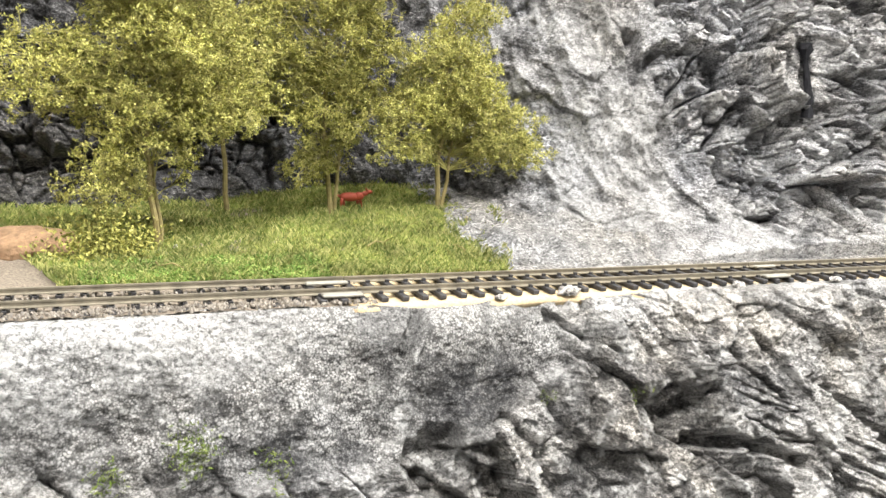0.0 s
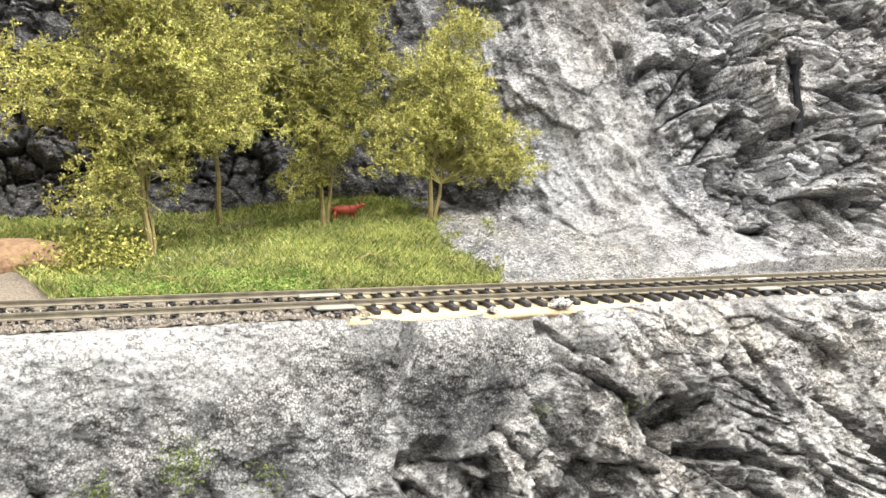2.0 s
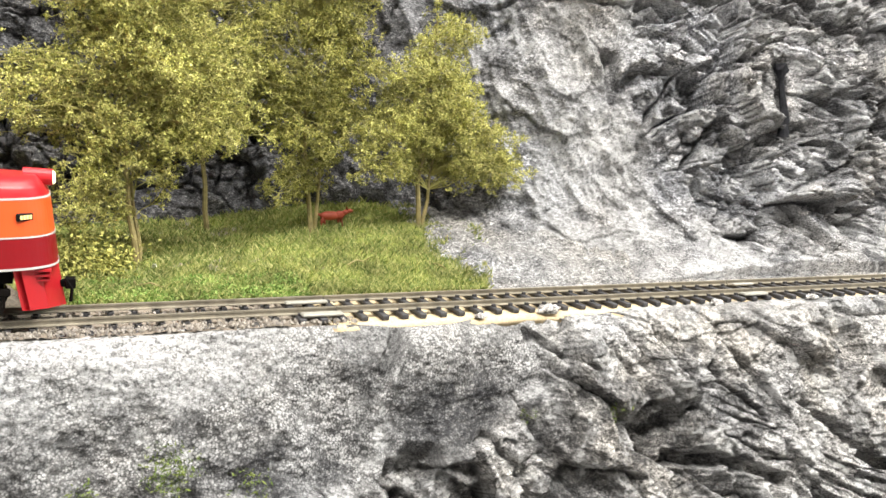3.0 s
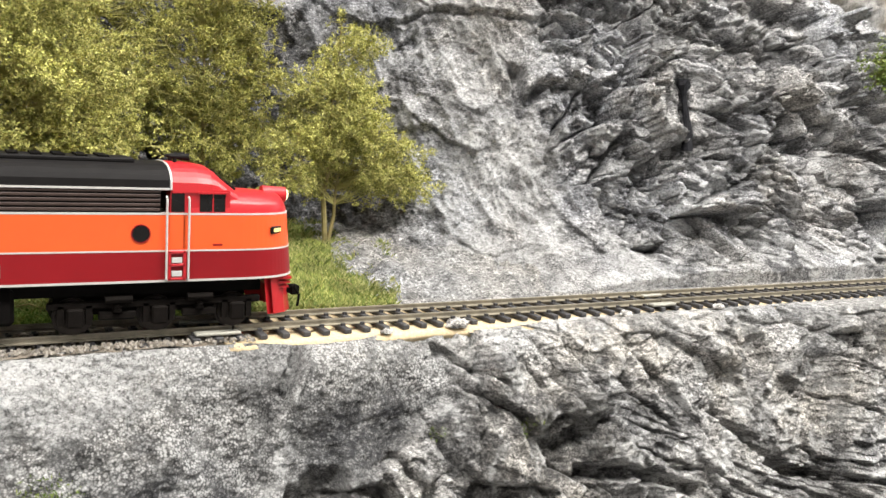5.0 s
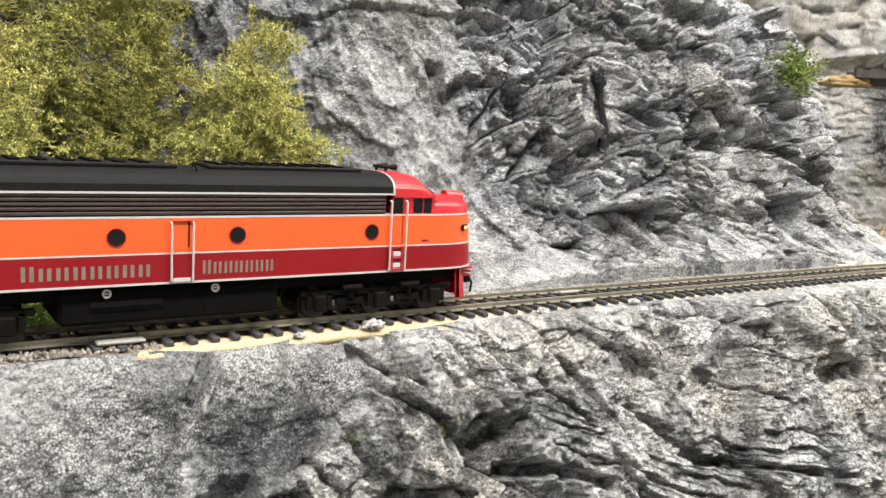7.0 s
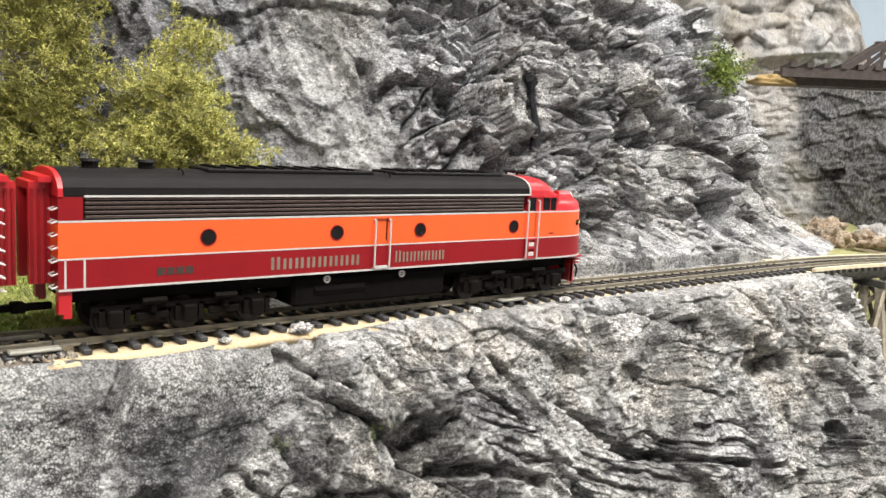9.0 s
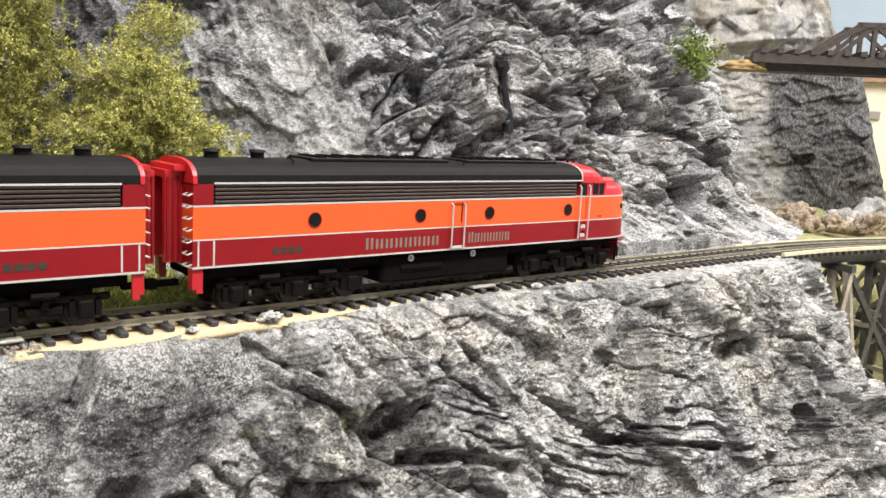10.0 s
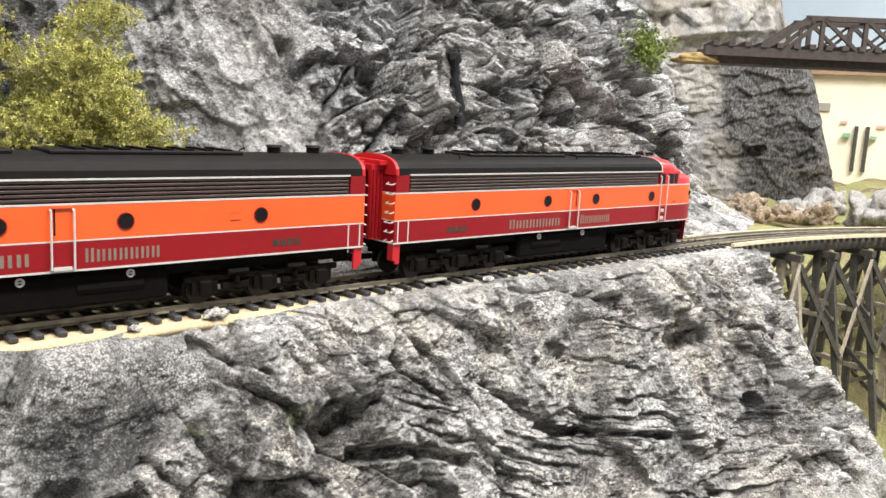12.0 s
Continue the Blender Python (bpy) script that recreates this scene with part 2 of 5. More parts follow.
def cuts(x, z, rows):
    """Depth that cracks and hollows take out of a face."""
    out = np.zeros(len(x))
    x = x + 0.0012 * vnoise(np.stack([x, z, 0 * x], 1) * 260, 91)
    z = z + 0.0012 * vnoise(np.stack([x, z, 0 * x], 1) * 260, 92)
    for x0, z0, x1, z1, w, d in rows:
        l2 = (x1 - x0) ** 2 + (z1 - z0) ** 2 + 1e-9
        t = np.clip(((x - x0) * (x1 - x0) + (z - z0) * (z1 - z0)) / l2, 0, 1)
        r = np.hypot(x - x0 - t * (x1 - x0), z - z0 - t * (z1 - z0))
        out = np.maximum(out, d * (1 - smooth(0.6, 1.5, r / w)))
    return out


def bank(x, y):
    """Height of the bank behind the track."""
    slope = np.interp(x, [-0.3, -0.05, 0.02, 0.06, 0.12, 0.2], [0.01, 0.02, 0.05, 0.10, 0.17, 0.17])
    return -0.0035 + 0.0015 * smooth(0.013, 0.022, y) + slope * np.maximum(0, np.asarray(y) - 0.02)


# ---- rock below the track ----
def plan_front(s):
    """The rim of the front rock in plan: along the track, then round the end to the valley."""
    r, x0 = 0.05, 0.455
    s = np.asarray(s, float)
    a = np.clip((s - x0) / r, 0, math.pi / 2)
    x = np.where(s < x0, s, x0 + r * np.sin(a))
    y = r - r * np.cos(a) + np.maximum(0, s - x0 - r * math.pi / 2)
    return x, y, np.sin(a), -np.cos(a)


def ledges(phi, spacing, seed, shift):
    """Broken layers: each ends below in a lip, with a dark joint under it."""
    u = phi / spacing + shift
    k = np.floor(u)
    f = u - k
    k = k.astype(np.int64)
    a = 0.35 + 0.65 * hash3(k, 0 * k, 0 * k, seed)
    return a * (0.5 - f) - 0.55 * a * smooth(0.80, 0.94, f)


def spot(x, z, cx, cz, rx, rz, turn=0.0):
    """Soft oval patch, 1 in its middle."""
    c, s = math.cos(turn), math.sin(turn)
    u, v = (x - cx) * c + (z - cz) * s, (z - cz) * c - (x - cx) * s
    return 1 - smooth(0.55, 1.25, np.hypot(u / rx, v / rz))


def set_paint(me, **layers):
    for key, values in layers.items():
        me.attributes.new(key, "FLOAT", "POINT").data.foreach_set("value", np.clip(values, 0, 1).astype(np.float32))


def build_rock_front():
    nu = 1150
    s = np.concatenate([np.linspace(-1.0, -0.16, 50), np.linspace(-0.1585, 0.50, nu - 150), np.linspace(0.502, 0.675, 100)])
    v = np.concatenate([np.linspace(0, 0.07, 30, endpoint=False), np.linspace(0.07, 0.45, 290, endpoint=False), np.linspace(0.45, 1, 30)])
    S, V = [a.ravel() for a in np.meshgrid(s, v, indexing="ij")]
    x, y, ox, oy = plan_front(S)
    down = np.maximum(0, V - 0.07) / 0.93 * 0.30
    end = smooth(0.40, 0.50, S)
    rim = 0.020 + 0.004 * fbm(np.stack([S * 30, V * 0, V * 0], 1), 3, 0.5, 3) + 0.012 * smooth(0.25, 0.4, S)
    lean = 0.38 + 0.30 * end
    out = np.where(V < 0.07, 0.012 + (rim - 0.012) * V / 0.07, rim + lean * down + 0.006 * (1 - np.exp(-down / 0.006)))
    z = -0.0045 - 0.0015 * (1 - smooth(0.150, 0.165, S)) * smooth(0.015, 0.03, S) * (V < 0.068) - down
    P = np.stack([x + ox * out, y + oy * out, z], 1)
    wob = vnoise(P * 60, 8)
    border = np.interp(z, [-0.07, -0.05, -0.04, -0.025, 0.0], [0.060, 0.075, 0.092, 0.113, 0.113])
    grit = (1 - smooth(-0.007, 0.007, S - border + 0.008 * wob)) * smooth(-0.060, -0.044, z + 0.010 * vnoise(P * 45, 9))
    shelf = smooth(0.03, 0.12, V)
    skew = np.stack([P[:, 0] + 0.5 * P[:, 2], P[:, 1], P[:, 2] - 0.35 * P[:, 0]], 1)
    warp = skew + 0.014 * np.stack([vnoise(P * 22, 31), vnoise(P * 22, 32), vnoise(P * 22, 33)], 1) + 0.003 * np.stack([vnoise(P * 90, 34), vnoise(P * 90, 35), vnoise(P * 90, 36)], 1)
    h1, b1 = facets(warp * np.array([14, 14, 15]), 11, 1.1)
    h2, b2 = facets(warp * np.array([40, 40, 52]), 21, 1.3)
    h3, b3 = facets(warp * np.array([110, 110, 150]), 25, 1.2)
    upright = P + 0.010 * np.stack([vnoise(P * 26, 37), vnoise(P * 26, 38), vnoise(P * 26, 39)], 1) + np.stack([0.45 * P[:, 2], 0 * z, 0 * z], 1)
    hv, bv = facets(upright * np.array([46, 40, 26]), 27, 1.3)
    grain = fbm(P * 150, 4, 0.6, 50, True)
    folds = fbm(np.stack([P[:, 0] * 95 + P[:, 2] * 25, P[:, 1] * 60, P[:, 2] * 45], 1), 3, 0.5, 45, True)
    # swirl of thin layers, steep at its near end and levelling out along the face
    run = np.maximum(0, S - 0.215)
    phi = z + 0.045 * (1 - np.exp(-run / 0.05)) + 0.05 * run + 0.0035 * vnoise(P * 35, 47) + 0.0010 * vnoise(P * 120, 48)
    swirl = smooth(0.208, 0.232, S + 0.3 * (z + 0.045)) * (1 - smooth(0.40, 0.45, S)) * smooth(0.0, 0.012, -z - 0.020 - 0.05 * np.maximum(0, S - 0.3))
    layer = ledges(phi, 0.0085, 46, 0.12 * h2) + 0.32 * ledges(phi, 0.0036, 49, 0.2 * h2)
    layer *= 0.12 + 0.88 * smooth(-0.2, 0.35, vnoise(P * np.array([18, 18, 40]), 52))
    slab = spot(S, z, 0.201, -0.046, 0.024, 0.014, -0.5)
    lumpy = 0.0085 * h1 + 0.0075 * hv + 0.0018 * h2 + 0.0012 * h3 + 0.0022 * folds - 0.0032 * (1 - np.minimum(bv * 12, 1))
    cast = 0.0070 * h1 + 0.0022 * h2 + 0.0042 * layer + 0.0008 * h3
    plate = 0.006 + 0.0011 * h2 + 0.0010 * ledges(z + 0.42 * S, 0.0042, 53, 0.2 * h1)
    rough = (1 - swirl) * lumpy + swirl * cast
    rough = (1 - slab) * rough + slab * plate + 0.0010 * grain
    boulder = spot(S, z, 0.171, -0.032, 0.014, 0.010, 0.35)
    rough += 0.006 * boulder + 0.004 * spot(S, z, 0.128, -0.045, 0.006, 0.012)
    sand = 0.005 * fbm(P * 26, 4, 0.55, 60) + 0.006 * smooth(0.2, 0.32, V) * h1 + 0.003 * smooth(0.16, 0.30, V) * h2 + 0.0008 * fbm(P * 420, 2, 0.6, 70)
    ridge_line = np.interp(z, [-0.056, -0.034, -0.019, -0.006], [0.047, 0.047, 0.053, 0.060])
    ridge = np.exp(-((S - ridge_line - 0.0022 * vnoise(P * 110, 66)) / (0.0014 + 0.0022 * smooth(-0.025, -0.036, z))) ** 2) * smooth(-0.058, -0.052, z)
    sand += 0.0036 * ridge
    carved = cuts(P[:, 0], P[:, 2], FRONT_CUTS)
    disp = shelf * (grit * sand + (1 - grit) * rough - carved) + (1 - shelf) * 0.0006 * fbm(P * 400, 2, 0.6, 71)
    P += np.stack([ox, oy, np.full(len(ox), 0.35)], 1) * disp[:, None]
    P[:, 2] = np.minimum(P[:, 2], np.where(V < 0.07, -0.0035, 0.003))
    global FRONT_POINTS
    FRONT_POINTS = P[(P[:, 0] > -0.12) & (P[:, 0] < 0.5)]
    blotch = fbm(P * 42, 3, 0.55, 80)
    panel = np.maximum(spot(S, z, 0.078, -0.031, 0.027, 0.015), spot(S, z, 0.022, -0.044, 0.032, 0.011, 0.12)) * smooth(-0.75, -0.1, blotch)
    wash_shade = panel
    # Shade under the boulder's overhang and in the hollow, put into the colour.
    wash_shade = np.maximum(wash_shade, 0.70 * np.maximum(spot(S, z, 0.174, -0.040, 0.013, 0.007, 0.4), spot(S, z, 0.148, -0.054, 0.020, 0.010, 0.3)))
    wash_shade = np.maximum(wash_shade, 0.75 * spot(S, z, 0.263, -0.034, 0.018, 0.005, -0.6))
    wash_shade = np.maximum(wash_shade, 0.75 * smooth(0.02, 0.36, blotch + 0.25 * fbm(P * 140, 2, 0.6, 81)) * (1 - 0.2 * grit)) * (1 - ridge)
    powder_bright = smooth(-0.030, -0.002, z + 0.010 * blotch) * (1 - smooth(-0.01, 0.050, S)) * 0.85
    powder_bright = np.maximum(powder_bright, 0.30 * smooth(-0.018, -0.004, z + 0.006 * blotch))
    powder_bright = np.maximum(powder_bright, (0.45 + 0.45 * smooth(-0.022, -0.034, z)) * ridge * (S > 0.03) * smooth(-0.6, 0.3, vnoise(P * 160, 67)))
    powder_bright = np.maximum(powder_bright, 0.42 * smooth(0.2, 0.7, fbm(P * 60, 3, 0.55, 85)) * (1 - 0.7 * grit))
    powder_bright = np.maximum(powder_bright, 0.75 * smooth(0.30, 0.75, fbm(P * 170, 3, 0.6, 86)) * (1 - 0.6 * grit))
    powder_bright *= 1 - 0.85 * panel * (1 - ridge)
    me = mesh_from("rock_front", P, grid_faces(len(s), len(v), True), [ROCK_FRONT], True)
    set_paint(me, grit=0.68 * grit, wash_shade=wash_shade, powder_bright=powder_bright)
    return tagged(new("rock_front", me), "grey cast plaster rock face below the track, dry-brushed white", "rock", kind="structure")


build_rock_front()


# ---- rock behind the track ----
def cliff_line(s):
    """Foot of the back cliff: deep behind the trees, close to the track beyond them, then away into the valley."""
    pts = [(-1.0, 0.15), (-0.30, 0.15), (-0.02, 0.165), (0.10, 0.145), (0.17, 0.085), (0.25, 0.052), (0.34, 0.043), (0.42, 0.045), (0.49, 0.050), (0.57, 0.065), (0.66, 0.105), (0.72, 0.18), (0.78, 0.34)]
    d = [0.0]
    for a, b in zip(pts, pts[1:]):
        d.append(d[-1] + math.hypot(b[0] - a[0], b[1] - a[1]))
    d = np.array(d)
    fine = np.linspace(0, d[-1], 560)
    fx, fy = np.interp(fine, d, [p[0] for p in pts]), np.interp(fine, d, [p[1] for p in pts])
    k = np.hanning(31) / np.hanning(31).sum()
    fx = np.convolve(np.pad(fx, 15, mode="reflect", reflect_type="odd"), k, "valid")
    fy = np.convolve(np.pad(fy, 15, mode="reflect", reflect_type="odd"), k, "valid")
    gx, gy = np.gradient(fx), np.gradient(fy)
    n = np.hypot(gx, gy)
    u = np.asarray(s) * d[-1]
    return [np.interp(u, fine, a) for a in (fx, fy, gy / n, -gx / n)]


def build_rock_back():
    s = np.concatenate([np.linspace(0, 0.44, 50, endpoint=False), np.linspace(0.44, 0.87, 900, endpoint=False), np.linspace(0.87, 1, 110)])
    v = np.concatenate([np.linspace(0, 0.62, 310, endpoint=False), np.linspace(0.62, 1, 50)])
    S, V = [a.ravel() for a in np.meshgrid(s, v, indexing="ij")]
    x, y, ox, oy = cliff_line(S)
    z = -0.004 + 0.30 * V
    skirt = 0.035 * np.exp(-z / 0.014) * smooth(0.08, 0.16, x)
    low = smooth(0.42, 0.55, x)
    lean = 0.42 - 0.1 * low
    out = skirt - lean * np.maximum(z, 0) - 1.2 * np.maximum(0, z - (0.27 - 0.115 * low))
    P = np.stack([x + ox * out, y + oy * out, z], 1)
    skew = np.stack([P[:, 0] - 0.5 * P[:, 2], P[:, 1], P[:, 2] + 0.45 * P[:, 0]], 1)
    warp = skew + 0.014 * np.stack([vnoise(P * 18, 131), vnoise(P * 18, 132), vnoise(P * 18, 133)], 1) + 0.003 * np.stack([vnoise(P * 80, 134), vnoise(P * 80, 135), vnoise(P * 80, 136)], 1)
    h0, b0 = facets(warp * np.array([9, 9, 11]), 101, 0.9)
    h1, b1 = facets(warp * np.array([30, 30, 32]), 111, 1.2)
    h2, b2 = facets(warp * np.array([68, 68, 84]), 121, 1.3)
    h3, b3 = facets(warp * np.array([120, 120, 200]), 125, 1.2)
    seam = np.interp(z, [0.0, 0.02, 0.058, 0.081, 0.105, 0.16], [0.290, 0.262, 0.234, 0.224, 0.226, 0.218])
    softness = (1 - smooth(-0.008, 0.008, x - seam + 0.006 * vnoise(P * 50, 137))) * smooth(-0.02, 0.10, x)
    body = smooth(0.0, 0.03, z)
    # layers: level among the blocks, dipping along the laminated mass
    edge = np.interp(z, [0.0, 0.03, 0.06, 0.09, 0.12, 0.15], [0.452, 0.440, 0.424, 0.402, 0.385, 0.375])
    mass = smooth(0.318, 0.345, x + 0.2 * (z - 0.06)) * (1 - smooth(-0.004, 0.006, x - edge))
    beyond = smooth(-0.002, 0.010, x - edge)
    dip = z + 0.52 * (x - 0.33) + 0.006 * vnoise(P * 22, 140) + 0.0015 * vnoise(P * 80, 141)
    level = z + 0.28 * (x - 0.28) + 0.008 * vnoise(P * 20, 142) + 0.002 * vnoise(P * 70, 143)
    thin = ledges(dip, 0.0110, 144, 0.30 * h1) + 0.5 * ledges(dip, 0.0046, 145, 0.3 * h2)
    thin *= 0.35 + 0.65 * smooth(-0.3, 0.3, vnoise(P * 30, 149))
    thick = ledges(level, 0.0150, 146, 0.4 * h1) + 0.4 * ledges(level, 0.0060, 147, 0.4 * h2)
    thick *= 0.3 + 0.7 * smooth(-0.3, 0.3, vnoise(P * 24, 148))
    grain = fbm(P * 140, 4, 0.58, 150, True)
    joints = 0.0085 * (1 - np.minimum(b1 * 12, 1)) + 0.0026 * (1 - np.minimum(b2 * 14, 1)) + 0.008 * (1 - np.minimum(b0 * 26, 1))
    blocks = 0.022 * h0 + 0.0115 * h1 + 0.0056 * h2 + 0.0018 * h3 + 0.0040 * thick - joints
    layered = 0.016 * h0 + 0.0085 * h1 + 0.0042 * h2 + 0.0012 * h3 + 0.0058 * thin - 0.5 * joints
    right = 0.020 * h0 + 0.012 * h1 + 0.0050 * h2 + 0.0010 * h3 - joints - 0.012
    rough = (1 - mass - beyond) * blocks + mass * layered + beyond * right + 0.0010 * grain
    drape = fbm(np.stack([P[:, 0] * 62 + 10 * P[:, 2], P[:, 1] * 40, P[:, 2] * 20], 1), 4, 0.55, 160, True)
    soft = 0.008 * h0 + 0.0034 * drape + 0.0030 * h1 + 0.0012 * h2 + 0.0006 * fbm(P * 260, 3, 0.6, 165)
    carved = cuts(P[:, 0], P[:, 2], BACK_CUTS)
    calm = 1 - 0.85 * spot(x, z, 0.326, 0.090, 0.016, 0.028)
    rough = calm * rough
    disp = (softness * soft + (1 - softness) * rough - carved) * (1 - 0.35 * smooth(0.50, 0.60, x)) * (0.30 + 0.70 * body)
    P += np.stack([ox, oy, np.full(len(ox), 0.3)], 1) * disp[:, None]
    P[:, 1] = np.where(P[:, 0] < 0.50, np.maximum(P[:, 1], 0.022), P[:, 1])
    blotch = fbm(P * 36, 3, 0.55, 180)
    # Tree shade on the already dark rock, painted in as black.
    wash_shade = 0.92 * (1 - smooth(0.10, 0.15, x + 0.2 * (z - 0.05) + 0.02 * blotch))
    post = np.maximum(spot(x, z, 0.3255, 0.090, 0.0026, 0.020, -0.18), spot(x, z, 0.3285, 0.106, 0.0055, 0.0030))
    # Shade of the carved hollows and the dark hole, put into the colour.
    wash_shade = np.maximum(wash_shade, np.maximum(0.95 * post, 0.75 * spot(x, z, 0.325, 0.066, 0.024, 0.009)))
    wash_shade = np.maximum(wash_shade, np.maximum(0.8 * spot(x, z, 0.421, 0.121, 0.008, 0.013), 0.7 * spot(x, z, 0.358, 0.034, 0.010, 0.022, 0.4)))
    wash_shade = np.maximum(wash_shade, np.maximum(0.7 * spot(x, z, 0.170, 0.082, 0.016, 0.008), 0.6 * spot(x, z, 0.140, 0.110, 0.016, 0.040)))
    wash_shade = np.maximum(wash_shade, 0.80 * smooth(0.0, 0.30, blotch + 0.25 * fbm(P * 130, 2, 0.6, 181)) * (1 - 0.55 * softness))
    wash_shade = np.maximum(wash_shade, 0.60 * softness * smooth(0.05, 0.45, fbm(np.stack([P[:, 0] * 80, P[:, 1] * 50, P[:, 2] * 26], 1), 4, 0.6, 182)))
    # The stain is thinned here to brighten the upper face.
    wash_shade *= 1 - 0.6 * spot(x, z, 0.240, 0.122, 0.040, 0.036)
    powder_bright = 0.42 * softness * smooth(0.15, 0.19, x) * smooth(-0.35, 0.3, fbm(P * np.array([50, 50, 22]), 3, 0.55, 185))
    powder_bright = np.maximum(powder_bright, 0.45 * smooth(0.15, 0.7, fbm(P * 55, 3, 0.55, 188)))
    powder_bright = np.maximum(powder_bright, 0.6 * smooth(0.35, 0.75, fbm(P * 150, 3, 0.6, 189)) * (1 - softness))
    # Brightness painted in: two pale spots lift the darker parts of the face.
    powder_bright = np.maximum(powder_bright, 0.60 * spot(x, z, 0.200, 0.052, 0.030, 0.030) * smooth(-0.5, 0.2, blotch))
    powder_bright = np.maximum(powder_bright, 0.50 * spot(x, z, 0.245, 0.118, 0.030, 0.024) * smooth(-0.4, 0.2, blotch)) * smooth(0.10, 0.15, x)
    foot = (1 - smooth(0.006, 0.026, z + 0.006 * blotch)) * smooth(0.13, 0.17, x) * (1 - smooth(0.50, 0.56, x))
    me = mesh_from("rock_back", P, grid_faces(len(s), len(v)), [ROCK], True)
    set_paint(me, wash_shade=wash_shade, powder_bright=powder_bright, grit=0.5 * foot)
    return tagged(new("rock_back", me), "tall grey cast rock cliff behind the track", "rock", kind="structure")


build_rock_back()


def build_ground():
    """The layout's ground between the front rim and the foot of the cliff: ballast, soil, pale grit."""
    nx, ny = 300, 80
    X, Y = [a.ravel() for a in np.meshgrid(np.concatenate([np.linspace(-1.0, -0.26, 30), np.linspace(-0.255, 0.50, nx - 30)]), np.linspace(-0.0165, 0.26, ny), indexing="ij")]
    P = np.stack([X, Y, 0 * X], 1)
    z = bank(X, Y) - 0.0006 - 0.0026 * smooth(0.030, 0.042, X) * (1 - smooth(0.0160, 0.0185, Y)) + 0.0005 * fbm(P * 300, 3, 0.6, 201) + 0.002 * smooth(0.03, 0.06, Y) * fbm(P * 40, 2, 0.5, 205) + smooth(0.10, 0.12, X) * smooth(0.018, 0.03, Y) * (0.004 * smooth(0.02, 0.06, Y) + 0.0022 * fbm(P * 110, 4, 0.6, 208))
    P[:, 2] = z
    me = mesh_from("ground", P, grid_faces(nx, ny, False), [BALLAST, GRIT], True, [int(X[f[0]] > 0.06) for f in grid_faces(nx, ny)])
    return tagged(new("ground", me), "pale grit ground beside the track", "ground", kind="structure")


build_ground()


# ---- track ----
def rail_profile():
    w, f, h = 0.0005, 0.0012, 0.0022
    return [(-f, -h), (f, -h), (f, -h + 0.0003), (0.0003, -h + 0.0006), (0.0003, -0.0008), (w, -0.0006), (w, 0.0), (-w, 0.0), (-w, -0.0006), (-0.0003, -0.0008), (-0.0003, -h + 0.0006), (-f, -h + 0.0003)]


def sweep(name, prof, s0, s1, off, parent, mat):
    """A profile drawn along the track."""
    n = max(2, int((s1 - s0) / 0.01))
    verts, faces = [], []
    for i in range(n + 1):
        s = s0 + (s1 - s0) * i / n
        for a, h in prof:
            verts.append(track(s, off + a, h)[0])
    k = len(prof)
    for i in range(n):
        for j in range(k):
            faces.append((i * k + j, i * k + (j + 1) % k, (i + 1) * k + (j + 1) % k, (i + 1) * k + j))
    faces += [tuple(range(k)), tuple(range(n * k, n * k + k))]
    ob = new(name, mesh_from(name, verts, faces, [mat]))
    ob.parent = parent
    return ob


railway = tagged(new("railway_track"), "single model railway track with weathered rails on black ties", "track", kind="structure")
for a, b in ((-1.0, 0.0395), (0.0400, 0.2340), (0.2345, 1.45)):
    for off in (-GAUGE, GAUGE):
        sweep("rail", rail_profile(), a, b, off, railway, RAIL)


def tie_mesh():
    bm = bmesh.new()
    box(bm, (-0.0014, -0.0150, -0.0042), (0.0014, 0.0150, -0.0024), 0.0003)
    for off in (-GAUGE, GAUGE):
        for side in (-1, 1):
            box(bm, (-0.0007, off + side * 0.0017 - 0.0006, -0.0025), (0.0007, off + side * 0.0017 + 0.0006, -0.0014), 0)
    me = bpy.data.meshes.new("tie")
    bm.to_mesh(me)
    bm.free()
    me.materials.append(TIE)
    return me


TIE_MESH = tie_mesh()
for i in range(196):
    s = -1.0 + i * 0.0076
    p, a = track(s)
    ob = new("tie", TIE_MESH)
    ob.parent = railway
    j = random.uniform(-1, 1)
    sunk = 0.0013 if s < 0.022 else 0.0
    ob.matrix_basis = pose(p.x + 0.0003 * j, p.y + 0.0003 * random.uniform(-1, 1), -sunk, 0, 0, math.degrees(a) + 1.2 * j)


# ---- locomotives ----
SILL, MID, TOP, EAVE, RIDGE, HALF = 0.0172, 0.0271, 0.0387, 0.0462, 0.0540, 0.0172
GRILLE = plain("grille_bronze", (0.050, 0.033, 0.028), 0.45, 0.0, 0.2, 300, 0, 0.3)
GLASS = plain("dark_window", (0.008, 0.007, 0.007), 0.15, 0, 0.2, 100, 0, 0.25)
LETTER = plain("bronze_lettering", (0.22, 0.18, 0.14), 0.5, 0.2, 0.15, 400)
STEEL = plain("wheel_steel", (0.035, 0.028, 0.024), 0.5, 0.6, 0.2, 300)
CHASSIS = plain("grimy_truck", (0.0065, 0.005, 0.0042), 0.75, 0, 0.4, 500, 0.0003, 0.08)


def lit(name, colour, power):
    m, t, b = material(name, 0.4)
    b.inputs["Base Color"].default_value = (*colour, 1)
    b.inputs["Emission Color"].default_value = (*colour, 1)
    b.inputs["Emission Strength"].default_value = power
    return m


LENS = lit("lit_headlight", (1.0, 0.86, 0.55), 1.4)
LIT = lit("lit_number_board", (1.0, 0.74, 0.28), 0.45)


